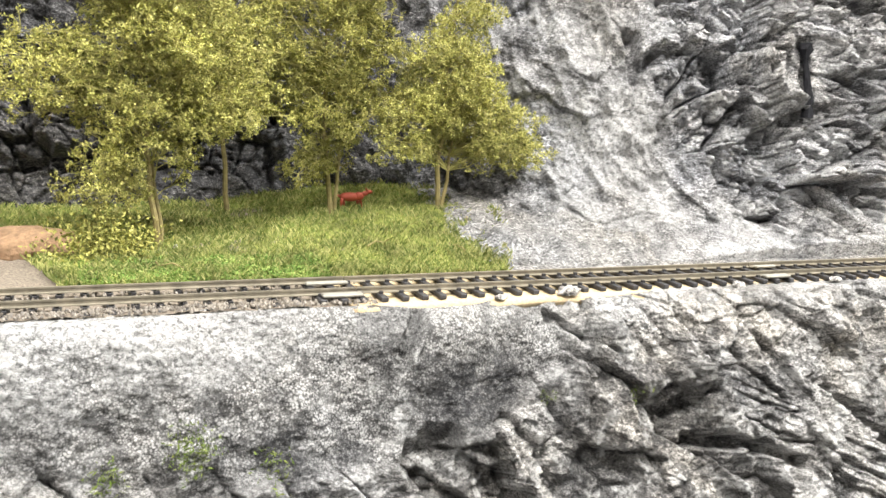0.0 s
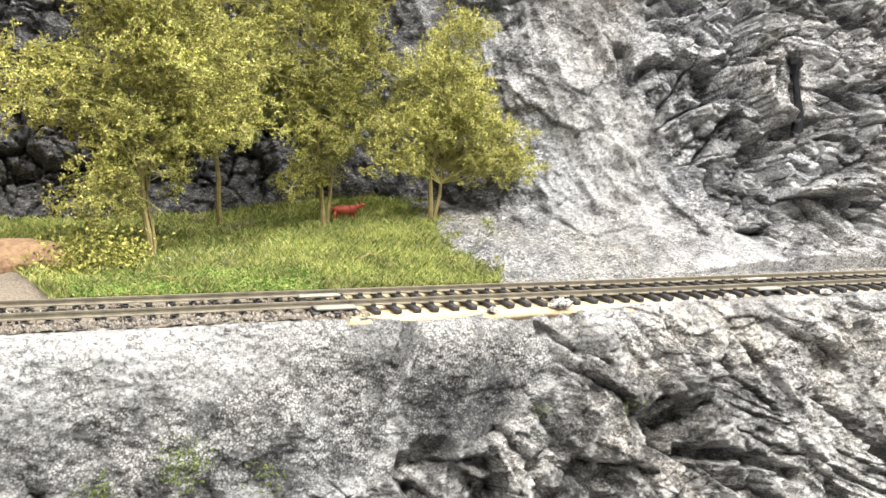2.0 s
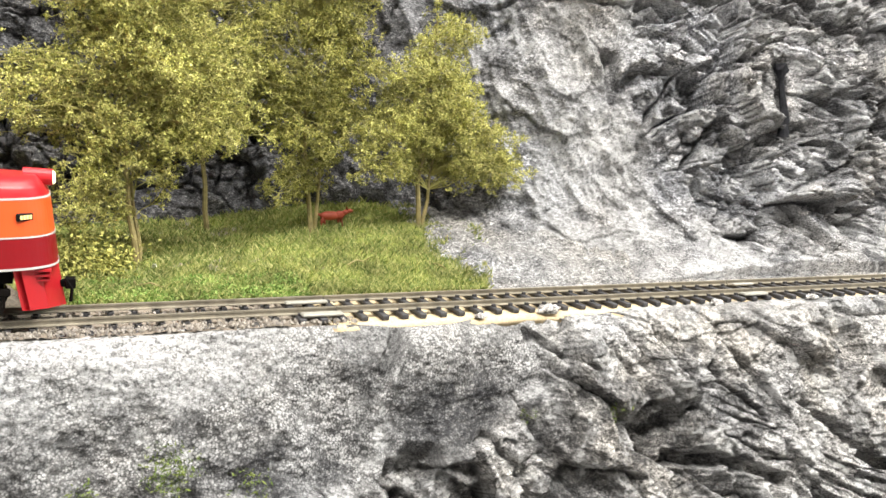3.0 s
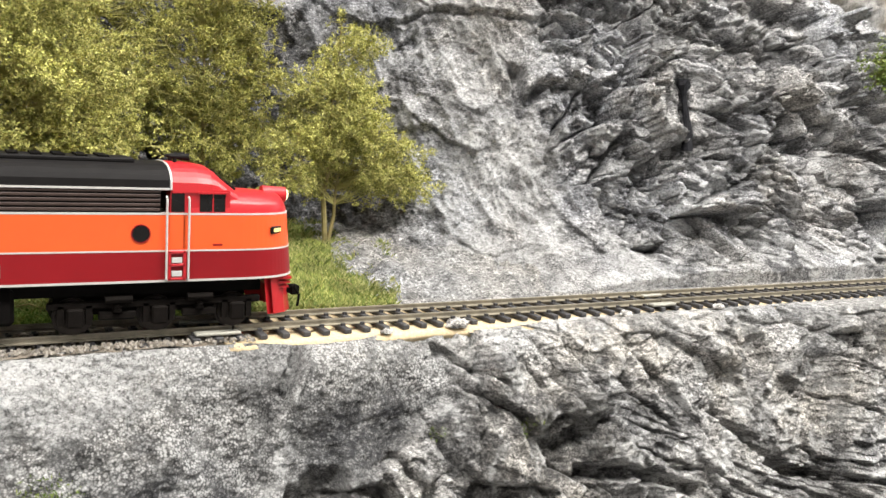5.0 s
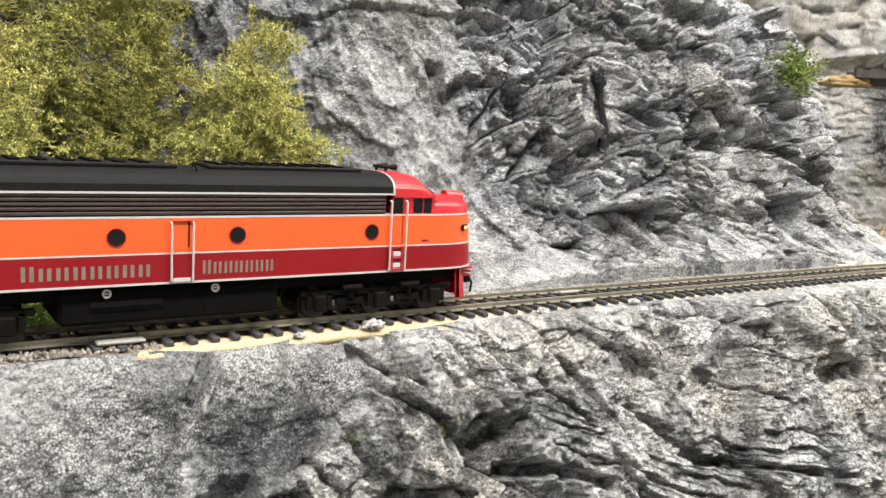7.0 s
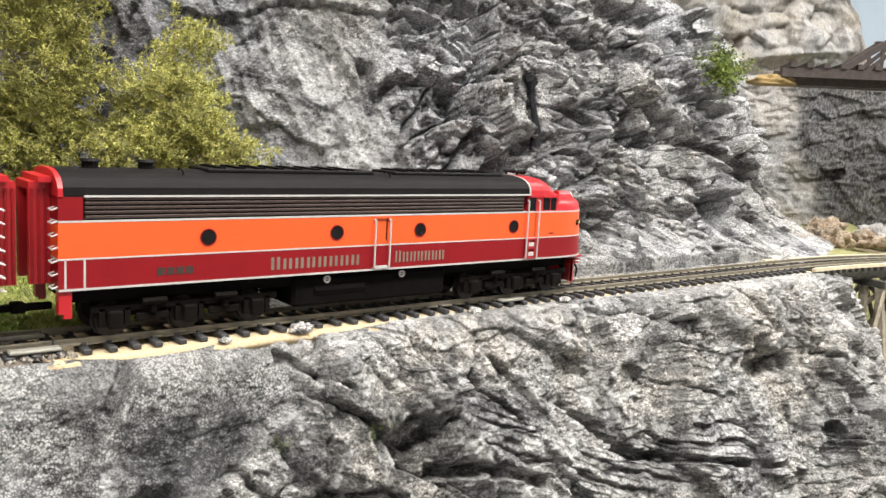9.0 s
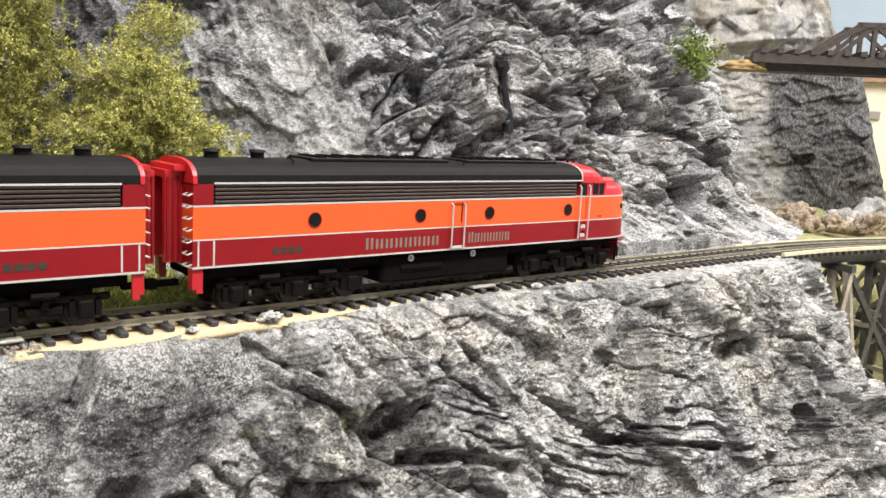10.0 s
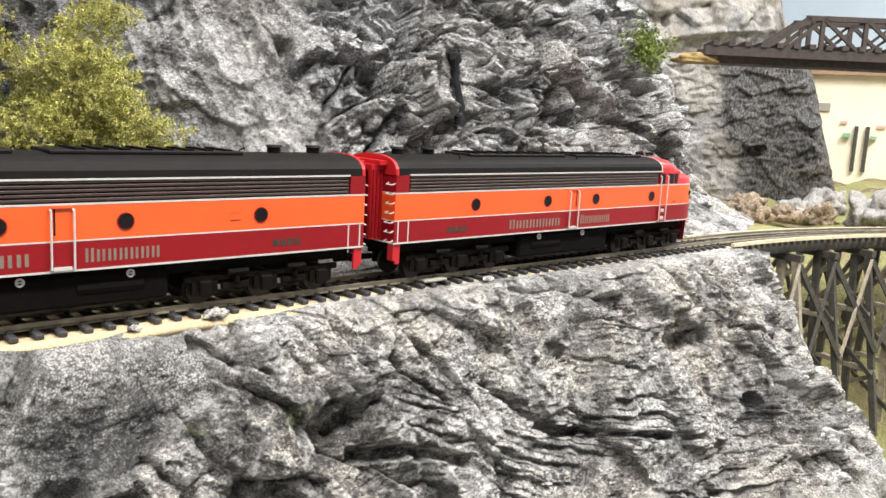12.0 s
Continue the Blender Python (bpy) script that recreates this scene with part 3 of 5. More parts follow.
def nose_outline(z, grow=0.0, n=18):
    """Half outline of the nose in plan at height z, from the side to the tip."""
    x0, tip = 0.2140, 0.2388 - 0.10 * (z - SILL)
    pts = [(0.2000, HALF + grow)]
    for k in range(n + 1):
        a = math.pi / 2 * k / n
        pts.append((x0 + (tip - x0) * math.sin(a) ** 0.72 + grow * math.sin(a), (HALF + grow) * math.cos(a) ** 0.72 if k < n else 0.0))
    return pts


def band(name, z0, z1, mat, parent, grow=0.0, start=0.0, label=""):
    """One painted band of the body: straight sides and the rounded nose, a closed solid."""
    lo, hi = nose_outline(z0, grow), nose_outline(z1, grow)
    ring0 = [(start, HALF + grow)] + lo + [(x, -y) for x, y in reversed(lo[:-1])] + [(start, -HALF - grow)]
    ring1 = [(start, HALF + grow)] + hi + [(x, -y) for x, y in reversed(hi[:-1])] + [(start, -HALF - grow)]
    n = len(ring0)
    verts = [(x, y, z0) for x, y in ring0] + [(x, y, z1) for x, y in ring1]
    faces = [(j, (j + 1) % n, n + (j + 1) % n, n + j) for j in range(n)] + [tuple(range(n - 1, -1, -1)), tuple(range(n, 2 * n))]
    ob = new(name, mesh_from(name, verts, [f[::-1] for f in faces], [mat]))
    ob.parent = parent
    return tagged(ob, label) if label else ob


def arch(name, stations, mat, parent, label=""):
    """A roof: stations of x, half width, springing height, crown height."""
    k = 14
    verts, faces = [], []
    for x, w, zs, zt in stations:
        verts.append((x, -w, zs - 0.0005))
        for j in range(k + 1):
            a = math.pi * j / k
            c, s = math.cos(a), math.sin(a)
            verts.append((x, -w * math.copysign(abs(c) ** 0.75, c), zs + (zt - zs) * abs(s) ** 0.75))
        verts.append((x, w, zs - 0.0005))
    m = k + 3
    for i in range(len(stations) - 1):
        for j in range(m):
            faces.append((i * m + j, i * m + (j + 1) % m, (i + 1) * m + (j + 1) % m, (i + 1) * m + j))
    faces += [tuple(range(m - 1, -1, -1)), tuple(range((len(stations) - 1) * m, len(stations) * m))]
    me = mesh_from(name, verts, faces, [mat])
    ob = new(name, me)
    ob.parent = parent
    bm = bmesh.new()
    bm.from_mesh(me)
    bmesh.ops.recalc_face_normals(bm, faces=bm.faces)
    bm.to_mesh(me)
    bm.free()
    return tagged(ob, label) if label else ob


def disc(bm, x, y, z, r, depth, sides=24):
    m = Matrix.Translation((x, y, z)) @ Matrix.Rotation(math.pi / 2, 4, "X")
    bmesh.ops.create_cone(bm, cap_ends=True, segments=sides, radius1=r, radius2=r, depth=depth, matrix=m)
    return bm


def ring(bm, x, y, z, r, w, depth, sides=24):
    """A flat ring standing in the side's plane."""
    rows = []
    for rad, dy in ((r, -depth), (r + w, -depth), (r + w, depth), (r, depth)):
        rows.append([bm.verts.new((x + rad * math.cos(2 * math.pi * k / sides), y + dy, z + rad * math.sin(2 * math.pi * k / sides))) for k in range(sides)])
    for a in range(4):
        for k in range(sides):
            bm.faces.new((rows[a][k], rows[a][(k + 1) % sides], rows[(a + 1) % 4][(k + 1) % sides], rows[(a + 1) % 4][k]))
    return bm


def build_truck(loco, cx, wheels):
    truck = one("truck", CHASSIS, ((cx - 0.030, -0.004, 0.005), (cx + 0.030, 0.004, 0.0125)), parent=loco)
    for side in (-1, 1):
        bm = bmesh.new()
        y0, y1 = sorted((side * 0.0120, side * 0.0138))
        box(bm, (cx - 0.0325, y0, 0.0088), (cx + 0.0325, y1, 0.0112), 0.0004)
        for k in (-1, 1):
            box(bm, (cx + k * 0.0125 - 0.0055, y0, 0.0052), (cx + k * 0.0125 + 0.0055, y1, 0.0078), 0.0004)
            box(bm, (cx + k * 0.0125 - 0.0014, y0, 0.0070), (cx + k * 0.0125 + 0.0014, y1, 0.0092), 0)
        for k in (-1, 0, 1):
            x = cx + k * 0.0247
            o0, o1 = sorted((side * 0.0130, side * 0.0152))
            box(bm, (x - 0.0024, o0, 0.0034), (x + 0.0024, o1, 0.0092), 0.0005)
            for q in (-1, 1):
                box(bm, (x + q * 0.0040 - 0.0009, y0, 0.0040), (x + q * 0.0040 + 0.0009, y1, 0.0100), 0)
        part("side_frame", bm, CHASSIS, truck)
        for k in (-0.5, 0.5):
            bm = bmesh.new()
            tube(bm, (cx + k * 0.0247 - 0.004, side * 0.0146, 0.0118), (cx + k * 0.0247 + 0.004, side * 0.0146, 0.0118), 0.0013, sides=8)
            part("brake_cylinder", bm, CHASSIS, truck)
        for k in (-1, 1):
            bm = bmesh.new()
            for q in range(4):
                ringz = 0.0079 + q * 0.0007
                tube(bm, (cx + k * 0.0125, side * 0.0140, ringz - 0.00022), (cx + k * 0.0125, side * 0.0140, ringz + 0.00022), 0.0012, sides=8)
            part("spring", bm, CHASSIS, truck)
    for k in (-1, 0, 1):
        bm = bmesh.new()
        for side in (-1, 1):
            m = Matrix.Translation((0, side * 0.0082, 0)) @ Matrix.Rotation(math.pi / 2, 4, "X")
            bmesh.ops.create_cone(bm, cap_ends=True, segments=24, radius1=0.0053, radius2=0.0053, depth=0.0024, matrix=m)
            m = Matrix.Translation((0, side * 0.0072, 0)) @ Matrix.Rotation(math.pi / 2, 4, "X")
            bmesh.ops.create_cone(bm, cap_ends=True, segments=24, radius1=0.0060, radius2=0.0060, depth=0.0006, matrix=m)
            for q in range(6):
                a = q * math.pi / 3
                box(bm, (0.0030 * math.cos(a) - 0.0005, side * 0.0095 - 0.0002, 0.0030 * math.sin(a) - 0.0005), (0.0030 * math.cos(a) + 0.0005, side * 0.0095 + 0.0002, 0.0030 * math.sin(a) + 0.0005))
        tube(bm, (0, -0.009, 0), (0, 0.009, 0), 0.0011, sides=8)
        w = part("wheelset", bm, STEEL, loco)
        w.matrix_basis = pose(cx + k * 0.0247, 0, 0.0053)
        wheels.append((w, cx + k * 0.0247))
    return truck


def build_loco(label):
    loco = tagged(new("diesel_locomotive"), label, "locomotive", "locomotives of the train")
    wheels = []
    band("sill_line", SILL, SILL + 0.0007, SILVER, loco, 0.00012)
    band("lower_body", SILL + 0.0007, MID - 0.0003, SCARLET, loco, label="dark scarlet lower body band")
    band("waist_line", MID - 0.0003, MID + 0.0002, SILVER, loco, 0.00010)
    band("upper_body", MID + 0.0002, TOP - 0.0004, ORANGE, loco, label="glossy orange upper body band")
    band("belt_line", TOP - 0.0004, TOP + 0.0002, SILVER, loco, 0.00010)
    # roof and the wall behind the grilles
    one("grille_backing", BLACK, ((0.0075, -HALF + 0.0010, TOP + 0.0002), (0.1925, HALF - 0.0010, EAVE - 0.0002)), parent=loco)
    for side in (-1, 1):
        for k in range(5):
            z = TOP + 0.0007 + k * 0.00142
            bm = bmesh.new()
            y0, y1 = sorted((side * (HALF - 0.0010), side * (HALF - 0.0001)))
            box(bm, (0.0078, y0, z), (0.1922, y1, z + 0.00095), 0.0002)
            part("grille_slat", bm, GRILLE, loco)
        y0, y1 = sorted((side * (HALF - 0.0012), side * (HALF + 0.00015)))
        one("eave_line", SILVER, ((0.0075, y0, EAVE - 0.0002), (0.1950, y1, EAVE + 0.0004)), parent=loco)
    one("rear_wall", SCARLET, ((0.0, -HALF, TOP + 0.0002), (0.0072, HALF, EAVE - 0.0001)), parent=loco)
    arch("roof", [(0.0016, HALF - 0.0002, EAVE + 0.0004, RIDGE), (0.1950, HALF - 0.0002, EAVE + 0.0004, RIDGE)], BLACK, loco, "matt black arched roof")
    arch("roof_end", [(0.0, HALF, EAVE, RIDGE + 0.0002), (0.0015, HALF, EAVE, RIDGE + 0.0002)], RED, loco)
    arch("roof_line", [(0.1951, HALF + 0.0001, EAVE + 0.0003, RIDGE + 0.0002), (0.1957, HALF + 0.0001, EAVE + 0.0003, RIDGE + 0.0002)], SILVER, loco)
    # cab
    one("cab_wall", RED, ((0.1952, -HALF + 0.0004, TOP + 0.0002), (0.2138, HALF - 0.0004, EAVE)), parent=loco)
    cab = arch("cab_roof", [(0.1958, HALF, EAVE - 0.0006, RIDGE), (0.2035, HALF, EAVE - 0.0006, RIDGE - 0.0001), (0.2080, HALF - 0.0003, EAVE - 0.0008, RIDGE - 0.0008), (0.2105, HALF - 0.0008, EAVE - 0.0010, RIDGE - 0.0024)], RED, loco, "bright red cab roof")
    arch("windshield_frame", [(0.2105, HALF - 0.0009, EAVE - 0.0014, RIDGE - 0.0026), (0.2170, HALF - 0.0016, 0.0415, 0.0462)], RED, loco)
    for side in (-1, 1):
        bm = bmesh.new()
        a = [Vector((0.2112, side * 0.0010, 0.0512)), Vector((0.2112, side * 0.0098, 0.0492)), Vector((0.2163, side * 0.0108, 0.0455)), Vector((0.2163, side * 0.0010, 0.0470))]
        lift = Vector((0.0009, 0, 0.0007))
        vs = [bm.verts.new(p + lift) for p in a] + [bm.verts.new(p - lift) for p in a]
        bm.faces.new(vs[:4])
        bm.faces.new(vs[7:3:-1])
        for k in range(4):
            bm.faces.new((vs[k], vs[(k + 1) % 4], vs[4 + (k + 1) % 4], vs[4 + k]))
        bmesh.ops.recalc_face_normals(bm, faces=bm.faces)
        part("windshield", bm, GLASS, loco)
        y0, y1 = sorted((side * (HALF - 0.0006), side * (HALF - 0.00015)))
        one("cab_window", GLASS, ((0.2042, y0, TOP + 0.0006), (0.2122, y1, EAVE - 0.0012)), parent=loco)
        y0, y1 = sorted((side * (HALF - 0.0004), side * (HALF + 0.0006)))
        one("window_visor", RED, ((0.2036, y0, EAVE - 0.0012), (0.2128, y1, EAVE - 0.0006)), parent=loco)
        one("window_mullion", RED, ((0.2081, *sorted((side * (HALF - 0.0004), side * (HALF - 0.00005)))[:1], TOP + 0.0004), (0.2085, sorted((side * (HALF - 0.0004), side * (HALF - 0.00005)))[1], EAVE - 0.0012)), parent=loco)
    # nose hood
    verts, faces = [], []
    n, rows = 18, 7
    out = nose_outline(TOP + 0.0002, -0.0002, n)
    for x, w in out:
        crown = TOP + (0.0458 - 0.0014 * max(0.0, (x - 0.2120) / 0.0245) - TOP) * math.sqrt(min(1.0, max(0.0, (0.2368 - x) / 0.0035)))
        for j in range(-rows, rows + 1):
            a = math.pi / 2 * j / rows
            verts.append((x - 0.0018 * math.cos(a) * max(0.0, (x - 0.225) / 0.0135) ** 2, w * math.copysign(abs(math.sin(a)) ** 0.8, a), TOP + 0.0002 + (crown - TOP) * abs(math.cos(a)) ** 0.6 * (1 if w > 0 else 0.0)))
    m = 2 * rows + 1
    for i in range(len(out) - 1):
        for j in range(m - 1):
            faces.append((i * m + j, (i + 1) * m + j, (i + 1) * m + j + 1, i * m + j + 1))
    hood = new("nose_hood", mesh_from("nose_hood", verts, faces, [RED], True))
    hood.parent = loco
    bm = bmesh.new()
    tube(bm, (0.2290, 0, 0.0440), (0.2374, 0, 0.0436), 0.0027, 0.0026, 18)
    headlight = part("headlight", bm, RED, loco)
    bm = bmesh.new()
    tube(bm, (0.2374, 0, 0.0436), (0.2382, 0, 0.0436), 0.0023, 0.0017, 18)
    part("lens", bm, LENS, headlight, "warm lit lens")
    for side in (-1, 1):
        turn = Matrix.Translation((0.2299, side * 0.0146, 0.0332)) @ Matrix.Rotation(side * radians(-38), 4, "Z")
        bm = bmesh.new()
        box(bm, (-0.0027, -0.0006, -0.0012), (0.0027, 0.0006, 0.0012), 0.0004, turn=turn)
        nb = part("number_board", bm, BLACK, loco)
        bm = bmesh.new()
        for q in range(4):
            box(bm, (-0.0019 + q * 0.0010, -0.0008, -0.0006), (-0.0012 + q * 0.0010, 0.0008, 0.0006), 0, turn=turn)
        part("digit_bars", bm, LIT, nb, "lit yellow digits")
        # portholes
        for x in (0.0472, 0.0971, 0.1356, 0.1865):
            bm = bmesh.new()
            ring(bm, x, side * (HALF + 0.00005), 0.0325, 0.0026, 0.0003, 0.0002)
            port = part("porthole", bm, SCARLET, loco)
            bm = bmesh.new()
            disc(bm, x, side * HALF, 0.0325, 0.0026, 0.00016)
            part("pane", bm, GLASS, port)
        # side door between the lettering
        y0, y1 = sorted((side * HALF, side * (HALF + 0.0001)))
        door = one("door", ORANGE, ((0.1146, y0, MID + 0.0003), (0.1198, y1, TOP - 0.0006)), parent=loco)
        one("lower_panel", SCARLET, ((0.1146, y0, SILL + 0.0022), (0.1198, y1, MID - 0.0004)), parent=door)
        o0, o1 = sorted((side * HALF, side * (HALF + 0.0008)))
        one("lintel", ORANGE, ((0.1139, o0, TOP - 0.0012), (0.1205, o1, TOP - 0.0007)), parent=door)
        one("jamb", BLACK, ((0.1191, *([y0] if side > 0 else [y0 - 0.0001]), 0.0290), (0.1196, y1 + (0.0001 if side > 0 else 0), TOP - 0.0014)), parent=door)
        one("step", SILVER, ((0.1144, o0, SILL + 0.0007), (0.1200, o1, SILL + 0.0018)), parent=door)
        for x, z0, z1 in ((0.1137, SILL + 0.0008, 0.0372), (0.1206, SILL + 0.0008, 0.0372), (0.1940, SILL + 0.0006, 0.0440), (0.2007, SILL + 0.0006, 0.0440)):
            yy = side * (HALF + 0.0011)
            bm = bmesh.new()
            polyline(bm, [(x, side * HALF, z0), (x, yy, z0 + 0.0004), (x, yy, z1 - 0.0006), (x, side * HALF, z1)], 0.00036, 6)
            part("handrail", bm, SILVER, loco)
        cabdoor = one("cab_door", ORANGE, ((0.1950, y0, MID + 0.0004), (0.1998, y1, TOP - 0.0003)), parent=loco)
        g0, g1 = sorted((side * (HALF - 0.0005), side * (HALF - 0.0002)))
        one("door_window", GLASS, ((0.1955, g0, TOP + 0.0005), (0.1995, g1, EAVE - 0.0010)), parent=cabdoor)
        one("frame_seam", SCARLET, ((0.1993, y0, MID + 0.0006), (0.1996, y1 + (0.00006 if side > 0 else 0), TOP - 0.0004)), parent=cabdoor)
        bm = bmesh.new()
        s0, s1 = sorted((side * HALF, side * (HALF + 0.0010)))
        for z in (SILL + 0.0006, SILL + 0.0050, SILL + 0.0090):
            box(bm, (0.1945, s0, z), (0.2000, s1, z + 0.0009), 0.0002)
        for x in (0.1946, 0.1992):
            box(bm, (x, s0, SILL + 0.0006), (x + 0.0008, s1, SILL + 0.0098))
        steps = part("cab_steps", bm, RED, loco)
        for z in (SILL + 0.0019, SILL + 0.0062):
            one("step_plate", SILVER, ((0.1957, s0, z), (0.1988, s1 - (0.0004 if side > 0 else 0), z + 0.0016)), parent=steps)
        # vertical lines and vents near the tail
        for x in (0.0017, 0.0073):
            one("panel_line", SILVER, ((x, y0, SILL + 0.0008), (x + 0.0006, y1, MID - 0.0004)), parent=loco)
        one("vent_panel", ORANGE, ((0.0555, y0, 0.0312), (0.0595, y1 + (0.0002 if side > 0 else 0), 0.0318)), ((0.0555, y0, 0.0336), (0.0595, y1, 0.0342)), parent=loco)
        one("access_panel", SCARLET, ((0.2085, y0, 0.0255), (0.2115, y1, 0.0262)), ((0.2085, y0, 0.0285), (0.2115, y1, 0.0291)), parent=loco)
        # lettering as plain bars, reading from the viewer's left
        read = -side
        letters = [-0.0465 + k * 0.00475 for k in range(8)] + [0.0070 + k * 0.00362 for k in range(7)]
        widths = [0.0034] * 8 + [0.0026] * 7
        bm = bmesh.new()
        for k, (r, w) in enumerate(zip(letters, widths)):
            xa, xb = sorted((0.1171 + read * r, 0.1171 + read * (r + w)))
            tall = 0.0006 if k in (0, 8) else 0.0
            bar = 0.34 * (xb - xa)
            box(bm, (xa, y0, 0.0199), (xa + bar, y1, 0.0238 + tall))
            box(bm, (xb - bar, y0, 0.0199), (xb, y1, 0.0238 + tall))
        part("lettering", bm, LETTER, loco, "bronze plain lettering strip")
        bm = bmesh.new()
        for k in range(4):
            xa = 0.0300 + k * 0.0032
            box(bm, (xa, y0, 0.0205), (xa + 0.0025, y1, 0.0230))
        part("road_number", bm, GRILLE, loco, "dark plain number strip")
        for x in (0.0948, 0.1291):
            bm = bmesh.new()
            ring(bm, x, side * 0.0152, 0.0147, 0.0008, 0.0006, 0.0003, 16)
            cap = part("filler_cap", bm, SILVER, loco)
            bm = bmesh.new()
            box(bm, (x - 0.0009, side * 0.0152 - 0.0002, 0.0145), (x + 0.0009, side * 0.0152 + 0.0002, 0.0149))
            part("cap_bar", bm, SILVER, cap)
        bm = bmesh.new()
        tube(bm, (0.090, side * 0.0120, 0.0105), (0.112, side * 0.0120, 0.0105), 0.0032, sides=12)
        part("air_tank", bm, DARK, loco)
        # pilot side steps at the tail
        one("tail_step", RED, ((0.0002, *sorted((side * 0.0130, side * 0.0166))[:1], 0.0100), (0.0016, sorted((side * 0.0130, side * 0.0166))[1], SILL)), ((0.0016, *sorted((side * 0.0156, side * 0.0166))[:1], 0.0085), (0.0040, sorted((side * 0.0156, side * 0.0166))[1], SILL)), parent=loco)
    # tail: ladder rungs, diaphragm, doorway
    for k in range(7):
        z = 0.0182 + k * 0.0040
        bm = bmesh.new()
        polyline(bm, [(0.0, -0.0166, z + 0.0006), (-0.0016, -0.0166, z), (-0.0016, -0.0124, z), (0.0, -0.0124, z + 0.0006)], 0.00028, 6)
        part("ladder_rung", bm, SILVER, loco)
        bm = bmesh.new()
        polyline(bm, [(0.0, 0.0166, z + 0.0006), (-0.0016, 0.0166, z), (-0.0016, 0.0124, z), (0.0, 0.0124, z + 0.0006)], 0.00028, 6)
        part("ladder_rung", bm, SILVER, loco)
    dia = one("diaphragm", RED, ((-0.0062, -0.0085, 0.0185), (-0.0002, -0.0062, 0.0475)), ((-0.0062, 0.0062, 0.0185), (-0.0002, 0.0085, 0.0475)), ((-0.0062, -0.0085, 0.0475), (-0.0002, 0.0085, 0.0500)), parent=loco, label="bright red vestibule diaphragm")
    one("end_door", SCARLET, ((-0.0010, -0.0060, 0.0180), (-0.0001, 0.0060, 0.0470)), parent=dia)
    for k in range(3):
        one("bellows_fold", SCARLET, ((-0.0058 + k * 0.0019, -0.0092, 0.0190), (-0.0050 + k * 0.0019, -0.0086, 0.0480)), ((-0.0058 + k * 0.0019, 0.0086, 0.0190), (-0.0050 + k * 0.0019, 0.0092, 0.0480)), parent=dia)
    one("tail_buffer", RED, ((-0.0040, -0.0110, 0.0500), (-0.0002, 0.0110, 0.0518)), parent=loco)
    # roof fittings
    for x0, x1, w in ((0.050, 0.118, 0.0090), (0.128, 0.186, 0.0085)):
        bm = bmesh.new()
        box(bm, (x0, -w, RIDGE - 0.0006), (x1, w, RIDGE + 0.0009), 0.0004)
        hatch = part("roof_hatch", bm, BLACK, loco)
        for k in range(8):
            x = x0 + 0.004 + k * (x1 - x0 - 0.008) / 8
            one("louvre", DARK, ((x, -w + 0.001, RIDGE + 0.0009), (x + 0.0030, w - 0.001, RIDGE + 0.0015)), parent=hatch)
    for x in (0.014, 0.032):
        bm = bmesh.new()
        tube(bm, (x, 0, RIDGE - 0.0005), (x, 0, RIDGE + 0.0022), 0.0026, 0.0026, 14)
        tube(bm, (x, 0, RIDGE + 0.0022), (x, 0, RIDGE + 0.0030), 0.0034, 0.0028, 14)
        part("roof_vent", bm, BLACK, loco)
    for x, r in ((0.040, 0.0002), (0.123, 0.0002)):
        bm = bmesh.new()
        polyline(bm, [(x, -0.0125, 0.0528), (x, -0.0125, 0.0540), (x, -0.0085, 0.0552), (x, -0.0085, 0.0540)], 0.00025, 5)
        part("grab_iron", bm, DARK, loco)
    for y in (-0.0035, 0.0035):
        bm = bmesh.new()
        tube(bm, (0.1975, y, RIDGE + 0.0016), (0.2035, y, RIDGE + 0.0016), 0.0005, 0.0013, 10)
        tube(bm, (0.1990, y, RIDGE - 0.0006), (0.1990, y, RIDGE + 0.0016), 0.0006, sides=8)
        part("horn", bm, BLACK, loco)
    # underframe
    one("underframe", DARK, ((0.004, -0.0120, 0.0125), (0.226, 0.0120, SILL)), parent=loco)
    bm = bmesh.new()
    box(bm, (0.081, -0.0145, 0.0048), (0.152, 0.0145, 0.0160), 0.0012)
    part("fuel_tank", bm, DARK, loco)
    for cx in (0.0425, 0.1930):
        build_truck(loco, cx, wheels)
    # pilot and couplers
    bm = bmesh.new()
    lo, hi = [], []
    for y in (-0.0150, -0.0105, 0.0, 0.0105, 0.0150):
        x = 0.2395 - 0.010 * (abs(y) / 0.015) ** 2
        lo.append((x + 0.0012, y * 0.86, 0.0026 + 0.0016 * (abs(y) / 0.015)))
        hi.append((x - 0.0010, y, SILL))
    front = [[bm.verts.new(p) for p in row] for row in (lo, hi)]
    back = [[bm.verts.new((p[0] - 0.0022, p[1], p[2])) for p in row] for row in (lo, hi)]
    for k in range(4):
        bm.faces.new((front[0][k], front[0][k + 1], front[1][k + 1], front[1][k]))
        bm.faces.new((back[0][k + 1], back[0][k], back[1][k], back[1][k + 1]))
        bm.faces.new((front[0][k + 1], front[0][k], back[0][k], back[0][k + 1]))
    bmesh.ops.recalc_face_normals(bm, faces=bm.faces)
    pilot = part("pilot", bm, RED, loco, "bright red pilot plough")
    for k in range(3):
        one("pilot_rib", RED, ((0.2300, -0.0125 + k * 0.0006, 0.0160 - k * 0.0016), (0.2368 - k * 0.0003, 0.0125 - k * 0.0006, 0.0167 - k * 0.0016)), parent=pilot)
    for x0, x1 in ((-0.0075, 0.002), (0.236, 0.2420)):
        bm = bmesh.new()
